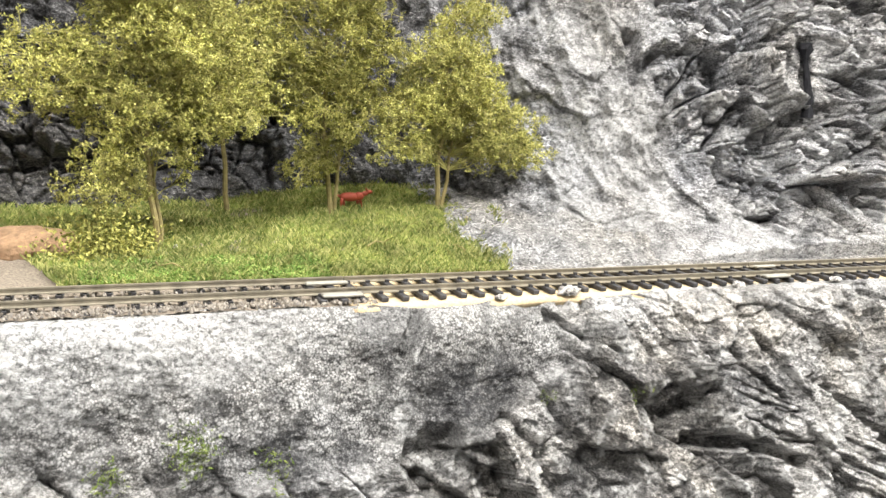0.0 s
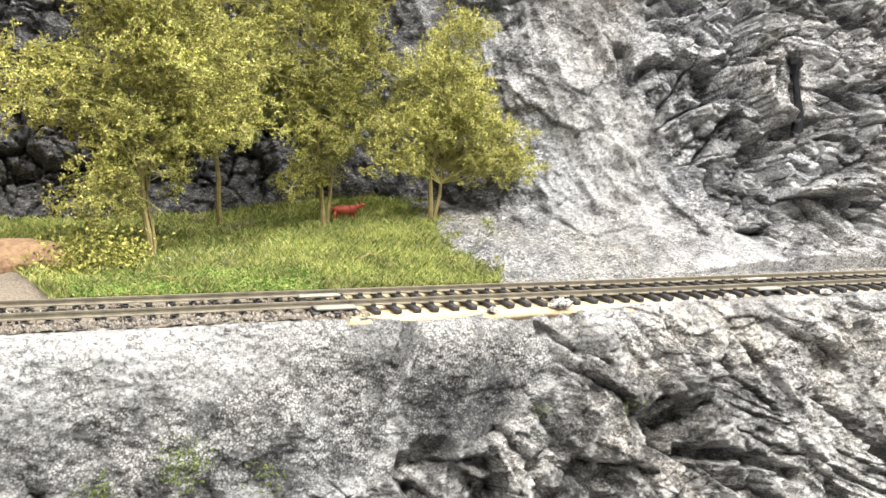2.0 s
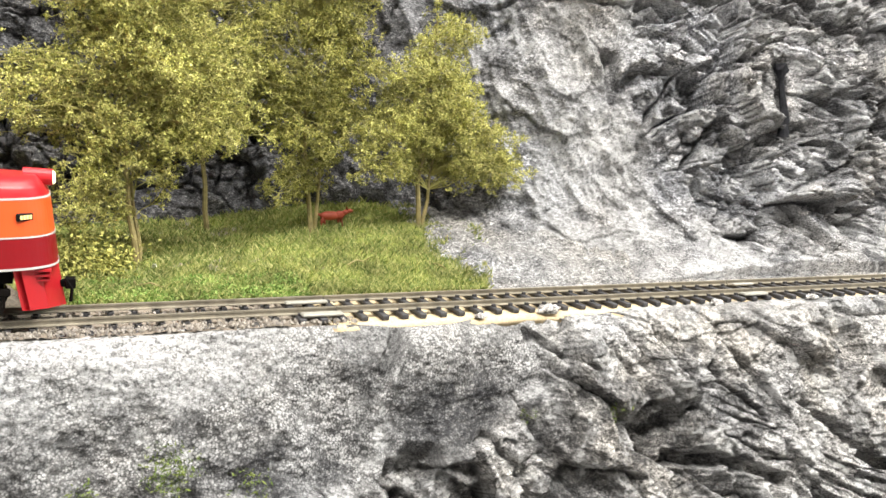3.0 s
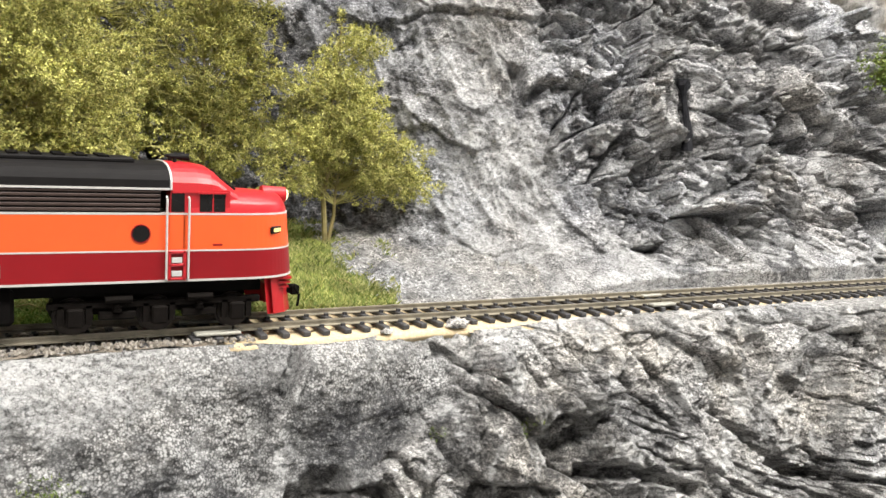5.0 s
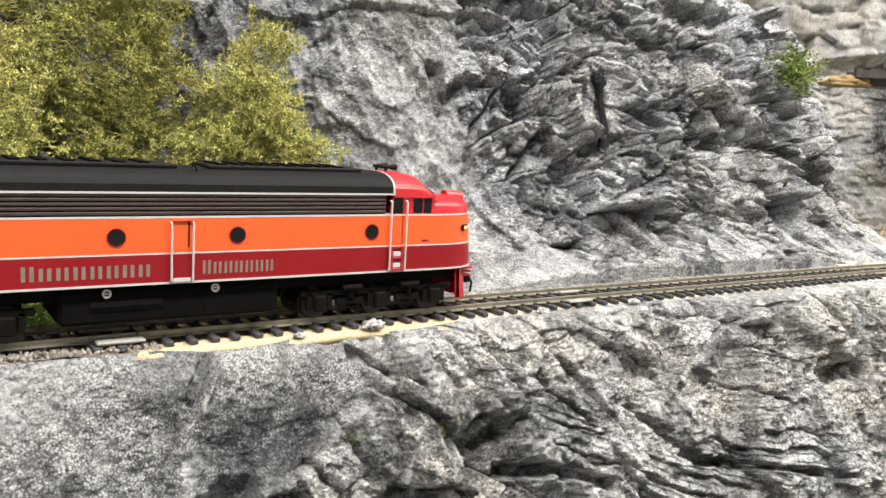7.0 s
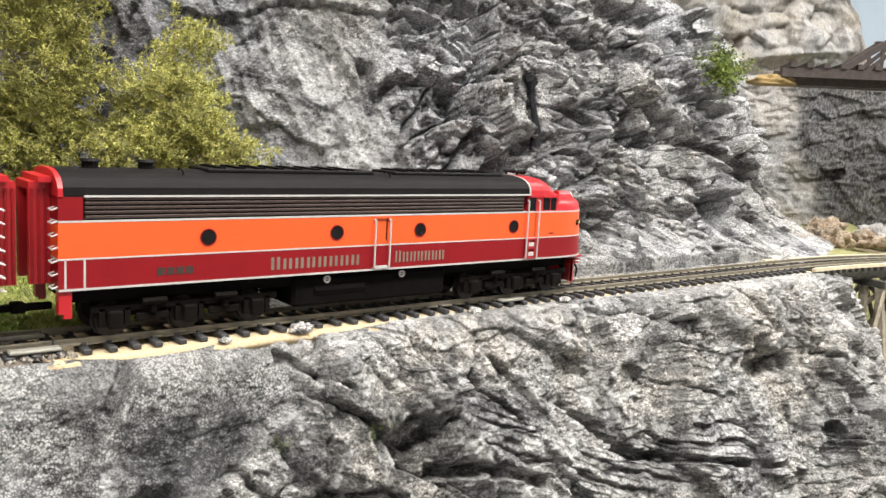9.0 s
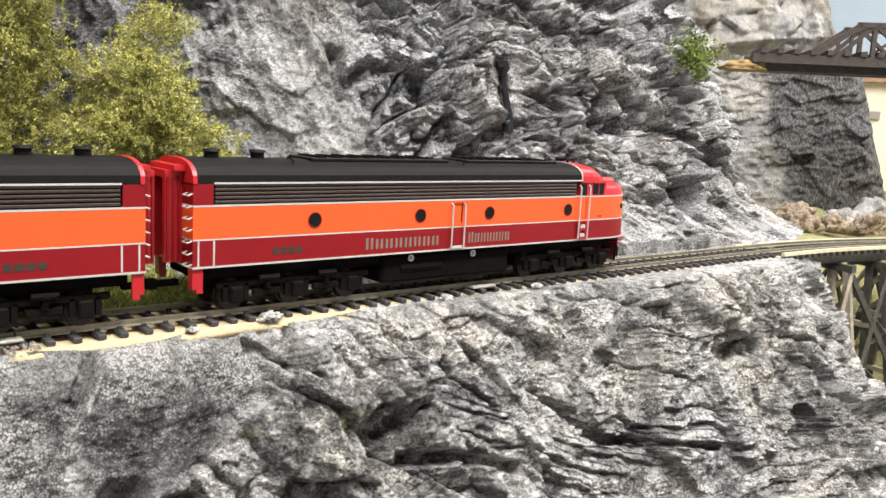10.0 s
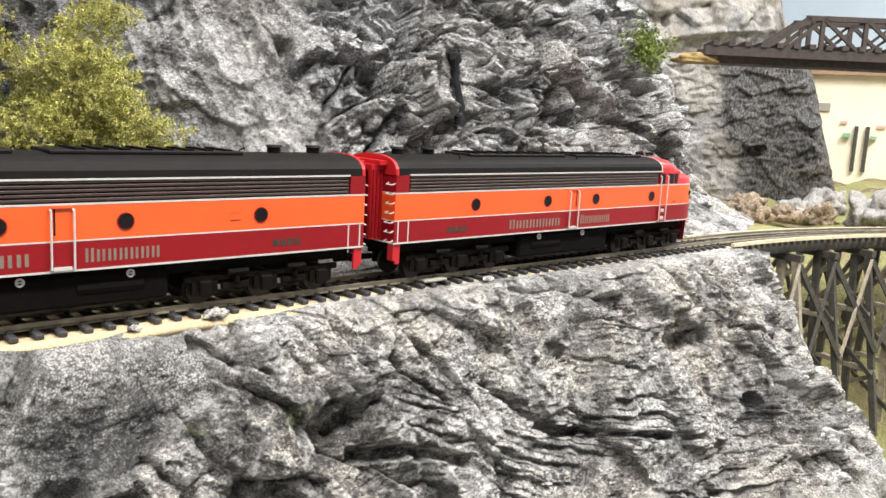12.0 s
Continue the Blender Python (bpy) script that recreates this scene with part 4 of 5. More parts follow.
        box(bm, (x0, -0.0011, 0.0085), (x1, 0.0011, 0.0108), 0.0003)
        tip = x0 if x0 < 0 else x1
        box(bm, (tip - 0.0016, -0.0022, 0.0080), (tip + 0.0016, 0.0020, 0.0114), 0.0004)
        part("coupler", bm, DARK, loco)
    bm = bmesh.new()
    polyline(bm, [(0.2405, -0.0045, 0.0120), (0.2425, -0.0047, 0.0085), (0.2420, -0.0047, 0.0045)], 0.0005, 6)
    part("air_hose", bm, DARK, loco)
    return loco, wheels


loco_a, wheels_a = build_loco("scarlet and orange streamlined diesel locomotive, black roof, leading the train")
loco_b, wheels_b = build_loco("scarlet and orange streamlined diesel locomotive coupled tail to tail")


# ---- trees, grass and small scenery on the bank ----
TWIG = plain("yellow_green_twig", (0.36, 0.335, 0.11), 0.8, 0, 0.25, 300)
BARK = plain("dry_twig", (0.27, 0.22, 0.09), 0.8, 0, 0.3, 300, 0.0003)
LEAF_A = varied("olive_leaf", [(0.11, 0.125, 0.025), (0.42, 0.42, 0.11), (0.68, 0.64, 0.23)], 0.75, 0.35)
LEAF_B = varied("dark_olive_leaf", [(0.09, 0.10, 0.02), (0.31, 0.31, 0.075), (0.52, 0.485, 0.15)], 0.75, 0.35)
LEAF_C = varied("bush_leaf", [(0.08, 0.13, 0.02), (0.15, 0.20, 0.04), (0.22, 0.26, 0.07)], 0.8, 0.3)
GRASS = varied("static_grass", [(0.10, 0.16, 0.035), (0.27, 0.32, 0.085), (0.58, 0.55, 0.24), (0.15, 0.22, 0.05)], 0.8, 0.4)
WEED = varied("green_foliage", [(0.09, 0.17, 0.03), (0.19, 0.30, 0.065), (0.33, 0.41, 0.12)], 0.8, 0.3)


def scatter_quads(name, centres, size, mats, rng, stretch=1.0, upright=0.0):
    """Many small leaves as folded quads, one mesh."""
    n = len(centres)
    d = rng.normal(size=(n, 3))
    d[:, 2] = d[:, 2] * (1 - upright) + upright * 2.0
    d /= np.linalg.norm(d, axis=1)[:, None]
    e = np.cross(d, rng.normal(size=(n, 3)))
    e /= np.linalg.norm(e, axis=1)[:, None]
    up = np.cross(d, e)
    s = size * rng.uniform(0.6, 1.4, (n, 1))
    a, b = d * s * stretch, e * s * 0.55
    fold = up * s * 0.25
    V = np.stack([centres - a, centres + b + fold, centres + a, centres - b + fold], 1).reshape(-1, 3)
    F = np.arange(4 * n).reshape(n, 4)
    return mesh_from(name, V, F.tolist(), mats)


def sticks(name, a, b, r0, r1, mat):
    """Many thin tapered three-sided sticks in one mesh."""
    n = len(a)
    d = b - a
    d /= np.linalg.norm(d, axis=1)[:, None] + 1e-9
    u = np.cross(d, np.where(np.abs(d[:, 2:]) < 0.9, np.array([[0.0, 0, 1]]), np.array([[1.0, 0, 0]])))
    u /= np.linalg.norm(u, axis=1)[:, None]
    w = np.cross(d, u)
    rows = []
    for p, r in ((a, r0), (b, r1)):
        for k in range(3):
            g = 2 * math.pi * k / 3
            rows.append(p + (u * math.cos(g) + w * math.sin(g)) * np.asarray(r).reshape(-1, 1))
    V = np.stack(rows, 1).reshape(-1, 3)
    q = np.array([(0, 1, 4, 3), (1, 2, 5, 4), (2, 0, 3, 5)])
    return mesh_from(name, V, (q[None] + 6 * np.arange(n)[:, None, None]).reshape(-1, 4).tolist(), [mat])


def build_tree(label, x, y, z, stems, lobes, seed, leaf, nearest=None):
    """A twiggy seafoam tree: bare stems, limbs reaching into the lobes of its crown, forking twigs tipped with small leaf clumps.
    stems: top offsets of each stem; lobes: centre, radii and number of limbs."""
    rng = np.random.default_rng(seed)
    tree = tagged(new("tree"), label, "tree", "trees on the bank")
    tree.matrix_basis = pose(x, y, z)
    trunk = bmesh.new()
    nodes = []
    for k, top in enumerate(stems):
        p = Vector((0.0016 * k, 0.0008 * k, -0.001))
        bend = Vector(rng.normal(0, 0.0025, 3))
        for j in range(9):
            f = (j + 1) / 9
            q = Vector((0.0016 * k, 0.0008 * k, 0)).lerp(Vector(top), f) + bend * math.sin(math.pi * f) + Vector(rng.normal(0, 0.0006, 3))
            r = 0.0014 if k == 0 else 0.0011
            tube(trunk, p, q, r * (1 - 0.75 * j / 9), r * (1 - 0.75 * f), 7, False)
            if j > 1:
                nodes.append(np.array(q))
            p = q
    part("trunk", trunk, BARK, tree, "bare straw-coloured stems")
    nodes = np.array(nodes)
    A, B, R0, R1, tips = [], [], [], [], []

    def stick(a, b, r0, r1):
        A.append(a), B.append(b), R0.append(r0), R1.append(r1)

    for cx, cy, cz, rx, ry, rz, count in lobes:
        for k in range(int(count * 1.35)):
            d = rng.normal(size=3)
            d /= np.linalg.norm(d)
            goal = np.array([cx, cy, cz]) + d * np.array([rx, ry, rz]) * 1.12 * rng.uniform(0.3, 1.0) ** 0.6
            goal[2] = max(goal[2], 0.004)
            cost = np.linalg.norm(nodes - goal, axis=1) + 0.5 * np.maximum(0, nodes[:, 2] - goal[2] + 0.01)
            p = nodes[np.argmin(cost + rng.uniform(0, 0.012, len(nodes)))]
            way = goal - p
            steps = 4
            last = p
            for j in range(1, steps + 1):
                f = j / steps
                q = p + way * f + np.array([0, 0, 0.10 * np.linalg.norm(way) * math.sin(math.pi * f)]) + rng.normal(0, 0.0012, 3)
                stick(last, q, 0.00038 * (1.15 - f * 0.75), 0.00038 * (1.15 - (j + 1) / steps * 0.7))
                if j >= 2:
                    head = (q - last) / (np.linalg.norm(q - last) + 1e-9)
                    for fork in range(4 if j == steps else 2):
                        g = head + rng.normal(0, 0.75, 3)
                        g /= np.linalg.norm(g)
                        mid = q + g * rng.uniform(0.0022, 0.0048)
                        stick(q, mid, 0.00018, 0.00013)
                        for twig in range(3):
                            e = g + rng.normal(0, 0.8, 3)
                            end = mid + e / np.linalg.norm(e) * rng.uniform(0.0012, 0.0032)
                            stick(mid, end, 0.00013, 0.00008)
                            tips.append(end)
                last = q
    A, B, R0, R1, tips = np.array(A), np.array(B), np.array(R0), np.array(R1), np.array(tips)
    limb = new("limb_work", sticks("limb_work", A, B, R0, R1, TWIG))
    limb.parent = tree
    # a few leaves crowd round each twig end
    m = 9
    P = (tips[:, None] + rng.normal(0, 0.00068, (len(tips), m, 3)) * rng.uniform(0.5, 1.3, (len(tips), 1, 1))).reshape(-1, 3)
    P = P[P[:, 2] > 0.001]
    if nearest:
        P = P[P[:, 1] + y > nearest]
    crown = new("crown", scatter_quads("crown", P, 0.00056, [leaf], rng))
    crown.parent = tree
    tagged(crown, "clumped yellow-green foliage with gaps")
    return tree


def zb(x, y):
    return float(bank(x, y))


build_tree("broad yellow-green seafoam tree on twin straw-coloured stems", -0.022, 0.070, zb(-0.022, 0.07), [(-0.006, 0.004, 0.088), (-0.002, 0.006, 0.070)],
           [(0.008, 0.004, 0.083, 0.036, 0.026, 0.024, 120), (-0.042, 0.006, 0.070, 0.022, 0.018, 0.015, 50), (0.030, 0.0, 0.060, 0.020, 0.016, 0.012, 36), (-0.004, 0.002, 0.056, 0.030, 0.018, 0.012, 40), (-0.022, 0.0, 0.030, 0.014, 0.012, 0.018, 20), (0.0, 0.0, 0.040, 0.016, 0.012, 0.014, 14), (0.0, 0.002, 0.112, 0.034, 0.022, 0.014, 50)], 4, LEAF_A, 0.028)
build_tree("slender olive seafoam tree standing beside a small red animal", 0.0615, 0.108, zb(0.0615, 0.108), [(-0.005, 0.0, 0.100), (0.002, 0.004, 0.085)],
           [(-0.002, 0.0, 0.085, 0.032, 0.020, 0.024, 90), (0.0, 0.0, 0.052, 0.028, 0.018, 0.018, 64), (-0.012, 0.0, 0.026, 0.014, 0.012, 0.010, 14), (0.004, 0.0, 0.120, 0.024, 0.020, 0.020, 45)], 9, LEAF_B)
build_tree("rounded yellow-green seafoam tree at the edge of the grass", 0.114, 0.098, zb(0.114, 0.098), [(0.004, 0.0, 0.105), (0.004, 0.003, 0.062)],
           [(0.002, 0.0, 0.064, 0.026, 0.020, 0.020, 85), (0.022, 0.0, 0.040, 0.024, 0.018, 0.016, 60), (-0.016, 0.0, 0.042, 0.022, 0.016, 0.020, 52), (0.040, -0.004, 0.030, 0.012, 0.012, 0.010, 16), (0.008, 0.0, 0.096, 0.014, 0.012, 0.010, 14)], 15, LEAF_A)
build_tree("tall olive seafoam tree against the dark cliff", 0.015, 0.128, zb(0.015, 0.128), [(0.0, 0.0, 0.120)],
           [(0.004, 0.0, 0.105, 0.034, 0.020, 0.028, 80), (0.010, -0.004, 0.066, 0.030, 0.016, 0.018, 50)], 22, LEAF_B)


def grass_edge(y):
    """Right border of the turf."""
    return np.interp(y, [0.0, 0.016, 0.03, 0.085, 0.15, 0.2], [0.108, 0.112, 0.120, 0.142, 0.185, 0.21])


def build_turf():
    rng = np.random.default_rng(5)
    nx, ny = 240, 130
    U, V = [a.ravel() for a in np.meshgrid(np.linspace(0, 1, nx), np.linspace(0, 1, ny), indexing="ij")]
    Y = 0.0150 + V * 0.16
    left = -0.056 - 0.05 * V
    X = left + U * (grass_edge(Y) - left)
    P = np.stack([X, Y, 0 * X], 1)
    edge = np.minimum(np.minimum(U, 1 - U) * 10, V * 8)
    P[:, 2] = bank(X, Y) + 0.0011 * np.minimum(1, edge) * (1 + 0.6 * fbm(P * 120, 2, 0.5, 301)) - 0.0004
    turf = tagged(new("grass_mat", mesh_from("grass_mat", P, grid_faces(nx, ny), [GRASS_BED], True)), "green static grass mat on the bank", "grass", kind="structure")
    n = 40000
    v = rng.random(n) ** 1.35
    y = 0.0152 + v * 0.155
    l = -0.058 - 0.05 * v
    x = l + rng.random(n) * (grass_edge(y) + rng.normal(0, 0.0016, n) - l)
    z = bank(x, y) + 0.0003
    clump = vnoise(np.stack([x, y, 0 * x], 1) * 130, 77)
    h = rng.uniform(0.0010, 0.0034, n) * (1 + 0.35 * clump)
    a = rng.uniform(0, 2 * math.pi, n)
    lean = rng.uniform(0.2, 1.1, n)
    w = 0.00019
    dx, dy = np.cos(a), np.sin(a)
    base = np.stack([x, y, z], 1)
    side = np.stack([-dy, dx, 0 * dx], 1) * w
    mid = base + np.stack([dx * h * lean * 0.35, dy * h * lean * 0.35, h * 0.6], 1)
    tip = base + np.stack([dx * h * lean, dy * h * lean, h], 1)
    V4 = np.stack([base - side, base + side, mid + side * 0.8, tip, mid - side * 0.8], 1).reshape(-1, 3)
    F = np.arange(5 * n).reshape(n, 5)
    tagged(new("grass_blades", mesh_from("grass_blades", V4, F.tolist(), [GRASS])), "fine upright yellow-green grass blades", "grass", kind="stuff")
    # leafy ground cover along the front of the turf
    m = 9000
    x = -0.052 + rng.random(m) ** 1.2 * 0.090
    y = 0.0158 + rng.random(m) ** 1.6 * 0.030
    c = np.stack([x, y, bank(x, y) + rng.uniform(0.0004, 0.0022, m)], 1)
    tagged(new("ground_cover", scatter_quads("ground_cover", c, 0.0007, [WEED], rng)), "bright green leafy ground cover", "plants", kind="stuff")
    # dry tufts under the first tree
    m = 2600
    c = np.array([-0.044, 0.060, 0.0]) + rng.normal(0, 1, (m, 3)) * np.array([0.010, 0.010, 0.007])
    c[:, 2] = np.abs(c[:, 2]) + bank(c[:, 0], c[:, 1])
    c = c[c[:, 1] > 0.034]
    tagged(new("shrub", scatter_quads("shrub", c, 0.0009, [LEAF_B], rng)), "straggly olive shrub under the tree", "shrub")


build_turf()


def lump(name, label, category, x, y, z, rx, ry, rz, mat, seed, rough=0.25, freq=2.2, n=40):
    """A rounded uneven heap or stone that rests at z."""
    u, v = [a.ravel() for a in np.meshgrid(np.linspace(0, 2 * math.pi, n), np.linspace(0, math.pi, n // 2), indexing="ij")]
    d = np.stack([np.cos(u) * np.sin(v), np.sin(u) * np.sin(v), np.cos(v)], 1)
    r = 1 + rough * fbm(d * freq + seed * 7.1, 4, 0.5, seed)
    P = d * r[:, None] * np.array([rx, ry, rz])
    P[:, 2] = np.maximum(P[:, 2], -0.35 * rz)
    me = mesh_from(name, P, grid_faces(n, n // 2, True), [mat], True)
    ob = tagged(new(name, me), label, category)
    ob.matrix_basis = pose(x, y, z + 0.3 * rz)
    return ob


SOIL = plain("brown_soil", (0.30, 0.19, 0.11), 0.95, 0, 0.35, 350, 0.0015)
lump("dirt_mound", "smooth brown heap of soil beside the grass", "soil heap", -0.071, 0.070, zb(-0.071, 0.07), 0.021, 0.015, 0.0075, SOIL, 3, 0.12)
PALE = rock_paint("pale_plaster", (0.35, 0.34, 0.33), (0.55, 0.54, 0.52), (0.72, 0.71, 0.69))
for k, (x, y, r) in enumerate(((0.1235, -0.0165, 0.0042), (0.0925, -0.0185, 0.0022), (0.128, 0.0005, 0.0019), (0.205, -0.0185, 0.003), (0.262, -0.017, 0.003))):
    lump("plaster_lump", "small white plaster lump beside the rail", "plaster", x, y, -0.0040, r, r * 0.6, r * 0.6, PALE, 20 + k, 0.4, 3.0, 24)


def build_animal():
    """A small red plastic animal, standing: one plain mesh."""
    bm = bmesh.new()

    def blob(c, r, m=None):
        mat = Matrix.Translation(c) @ (m or Matrix.Identity(4)) @ Matrix.Diagonal((*r, 1))
        bmesh.ops.create_uvsphere(bm, u_segments=14, v_segments=9, radius=1, matrix=mat)

    blob((0, 0, 0.0056), (0.0056, 0.0021, 0.0023))
    blob((0.0045, 0, 0.0060), (0.0026, 0.0019, 0.0022))
    blob((0.0070, 0, 0.0072), (0.0030, 0.0011, 0.0013), Matrix.Rotation(radians(-25), 4, "Y"))
    blob((0.0094, 0, 0.0083), (0.0020, 0.0010, 0.0010))
    blob((-0.0060, 0, 0.0062), (0.0022, 0.0007, 0.0006), Matrix.Rotation(radians(25), 4, "Y"))
    for x, lean in ((-0.0040, -0.0006), (-0.0030, 0.0004), (0.0040, 0.0004), (0.0052, 0.0012)):
        y = 0.0010 if lean > 0 else -0.0010
        tube(bm, (x, y, 0.0050), (x + lean, y, 0.0), 0.0009, 0.0005, 7)
    for y in (-0.0006, 0.0006):
        tube(bm, (0.0085, y, 0.0088), (0.0078, y * 2, 0.0104), 0.0004, 0.0001, 5)
    ob = part("toy_animal", bm, plain("terracotta_plastic", (0.46, 0.085, 0.045), 0.5, 0, 0.1, 200), None, "", True)
    tagged(ob, "small terracotta red toy animal standing under a tree", "toy animal")
    ob.matrix_basis = pose(0.0720, 0.112, zb(0.072, 0.112) + 0.0006, 0, 0, -8)


build_animal()


def build_twig(name, label, pts, r=0.0003):
    bm = bmesh.new()
    polyline(bm, pts, r, 5)
    tagged(part(name, bm, BARK), label, "twig")


for x, y, a, s in ((0.066, 0.050, 0.6, 1.0), (0.100, 0.040, 2.0, 0.8), (0.120, 0.075, 1.1, 0.7), (-0.02, 0.03, 2.7, 0.8)):
    z = zb(x, y) + 0.0022
    c, d = math.cos(a) * s * 0.006, math.sin(a) * s * 0.006
    build_twig("fallen_twig", "pale dry twig lying in the grass", [(x - c, y - d, z), (x, y + 0.0008, z + 0.0012), (x + c, y + d, z), (x + c * 1.3, y + d * 0.6, z + 0.0018)])
bm = bmesh.new()
box(bm, (-0.0022, -0.0008, 0), (0.0022, 0.0008, 0.0006), 0.0002)
chip = tagged(part("bark_chip", bm, BARK), "pale curled bark chip in the grass", "bark")
chip.matrix_basis = pose(0.138, 0.105, zb(0.138, 0.105) + 0.002, 20, 10, 20)
lump("white_pebble", "tiny white pebble at the foot of the tree", "pebble", -0.0155, 0.064, zb(-0.0155, 0.064) + 0.001, 0.0011, 0.0010, 0.0012, PALE, 41, 0.2, 2, 16)


# ---- ballast, plates and grit along the track ----
def build_grit():
    rng = np.random.default_rng(8)
    n = 3600
    x = -0.25 + rng.random(n) * 0.295
    y = rng.normal(-0.0135, 0.0028, n)
    inner = rng.random(n) < 0.5
    y = np.where(inner, rng.uniform(-0.0165, 0.0165, n), y)
    y = np.clip(y, -0.0195, 0.017)
    on = (np.abs(np.abs(y) - GAUGE) > 0.0012)
    x, y = x[on], y[on]
    n = len(x)
    s = rng.uniform(0.0003, 0.0008, n)
    tet = np.array([(1, 0, -0.5), (-0.5, 0.9, -0.5), (-0.5, -0.9, -0.5), (0.1, 0.05, 0.9), (0.6, 0.6, 0.3), (-0.7, 0.1, 0.4)], float)
    a = rng.uniform(0, 6.3, n)
    R = np.stack([np.stack([np.cos(a), -np.sin(a)], 1), np.stack([np.sin(a), np.cos(a)], 1)], 1)
    jit = tet[None] * rng.uniform(0.7, 1.3, (n, 6, 3))
    xy = np.einsum("nij,nkj->nki", R, jit[:, :, :2])
    V = np.concatenate([xy, jit[:, :, 2:]], 2) * s[:, None, None] + np.stack([x, y, np.full(n, -0.0034) + 0.0004 * rng.random(n)], 1)[:, None]
    tri = np.array([(0, 4, 3), (4, 1, 3), (1, 5, 3), (5, 2, 3), (2, 0, 3), (0, 1, 4), (1, 2, 5), (0, 2, 1)])
    F = (tri[None] + 6 * np.arange(n)[:, None, None]).reshape(-1, 3)
    m = varied("ballast_grain", [(0.12, 0.105, 0.09), (0.22, 0.195, 0.16), (0.36, 0.33, 0.29), (0.16, 0.145, 0.13)], 0.9, 0.15)
    tagged(new("ballast_stones", mesh_from("ballast_stones", V.reshape(-1, 3), F.tolist(), [m])), "loose beige and grey ballast stones", "ballast", kind="stuff")


build_grit()
PLATE = plain("dull_joint_plate", (0.30, 0.29, 0.25), 0.6, 0.2, 0.2, 400)
for x0, x1, y0, y1 in ((0.0245, 0.0405, 0.0040, 0.0068), (0.0262, 0.0412, -0.0140, -0.0100), (0.2360, 0.2480, 0.0045, 0.0068), (0.2252, 0.2392, -0.0138, -0.0100)):
    bm = bmesh.new()
    box(bm, (x0, y0, -0.0022), (x1, y1, -0.0010), 0.0004)
    tagged(part("joint_plate", bm, PLATE), "flat pale joint plate beside the rail", "rail joint")


def build_cork():
    nx, ny = 260, 14
    X, V = [a.ravel() for a in np.meshgrid(np.linspace(0.036, 0.52, nx), np.linspace(0, 1, ny), indexing="ij")]
    w0 = 0.0195 + 0.0016 * vnoise(np.stack([X * 90, 0 * X, 0 * X], 1), 5) - 0.004 * smooth(0.155, 0.17, X)
    Y = -w0 + V * (w0 + 0.0165)
    P = np.stack([X, Y, -0.0044 + 0 * X], 1)
    P[:, 2] += 0.0002 * fbm(P * 500, 2, 0.5, 9) - 0.0014 * (V < 0.01)
    ob = tagged(new("cork_roadbed", mesh_from("cork_roadbed", P, grid_faces(nx, ny), [CORK], True)), "thin tan cork roadbed under the ties", "roadbed", kind="structure")
    sol = ob.modifiers.new("thickness", "SOLIDIFY")
    sol.thickness, sol.offset = 0.0025, -1


build_cork()


def build_moss():
    """Tufts of green fibre caught on the rock face."""
    rng = np.random.default_rng(17)
    for x, z, r, n in ((-0.020, -0.041, 0.0065, 900), (-0.045, -0.048, 0.0045, 420), (0.139, -0.035, 0.0035, 130), (0.106, -0.037, 0.0022, 70), (0.004, -0.048, 0.0045, 260)):
        d = np.hypot(FRONT_POINTS[:, 0] - x, FRONT_POINTS[:, 2] - z)
        near = FRONT_POINTS[d < r * 1.6]
        pick = near[rng.integers(0, len(near), n)]
        keep = rng.random(n) < np.exp(-(np.hypot(pick[:, 0] - x, pick[:, 2] - z) / r) ** 2)
        c = pick[keep] + rng.normal(0, 0.0004, (keep.sum(), 3)) + np.array([0, -0.0004, 0.0003])
        tagged(new("moss_tuft", scatter_quads("moss_tuft", c, 0.00042, [LEAF_C], rng, 2.2)), "sparse pale green moss tuft on the rock", "moss", kind="stuff")


build_moss()


# ---- the trestle and the valley ----
TIMBER = plain("dark_trestle_timber", (0.060, 0.056, 0.046), 0.85, 0, 0.4, 250, 0.0004)
PALE_TIMBER = plain("weathered_grey_timber", (0.30, 0.26, 0.20), 0.85, 0, 0.35, 250, 0.0004)
GUARD = plain("bleached_guard_timber", (0.62, 0.54, 0.38), 0.85, 0, 0.2, 250, 0.0003)
BROWN = plain("brown_truss_timber", (0.060, 0.046, 0.042), 0.8, 0, 0.3, 200, 0.0003)


def beam(bm, a, b, w, h):
    """A square timber from a to b."""
    a, b = Vector(a), Vector(b)
    d = b - a
    up = Vector((0, 0, 1)) if abs(d.normalized().z) < 0.9 else Vector((1, 0, 0))
    s = d.cross(up).normalized()
    u = s.cross(d).normalized()
    vs = [bm.verts.new(p + s * i * w / 2 + u * j * h / 2) for p in (a, b) for i, j in ((-1, -1), (1, -1), (1, 1), (-1, 1))]
    for f in ((3, 2, 1, 0), (4, 5, 6, 7), (0, 1, 5, 4), (1, 2, 6, 5), (2, 3, 7, 6), (3, 0, 4, 7)):
        bm.faces.new([vs[k] for k in f])
    return bm


def single(name, parent, mat, *beams):
    bm = bmesh.new()
    for b in beams:
        beam(bm, *b)
    return part(name, bm, mat, parent)


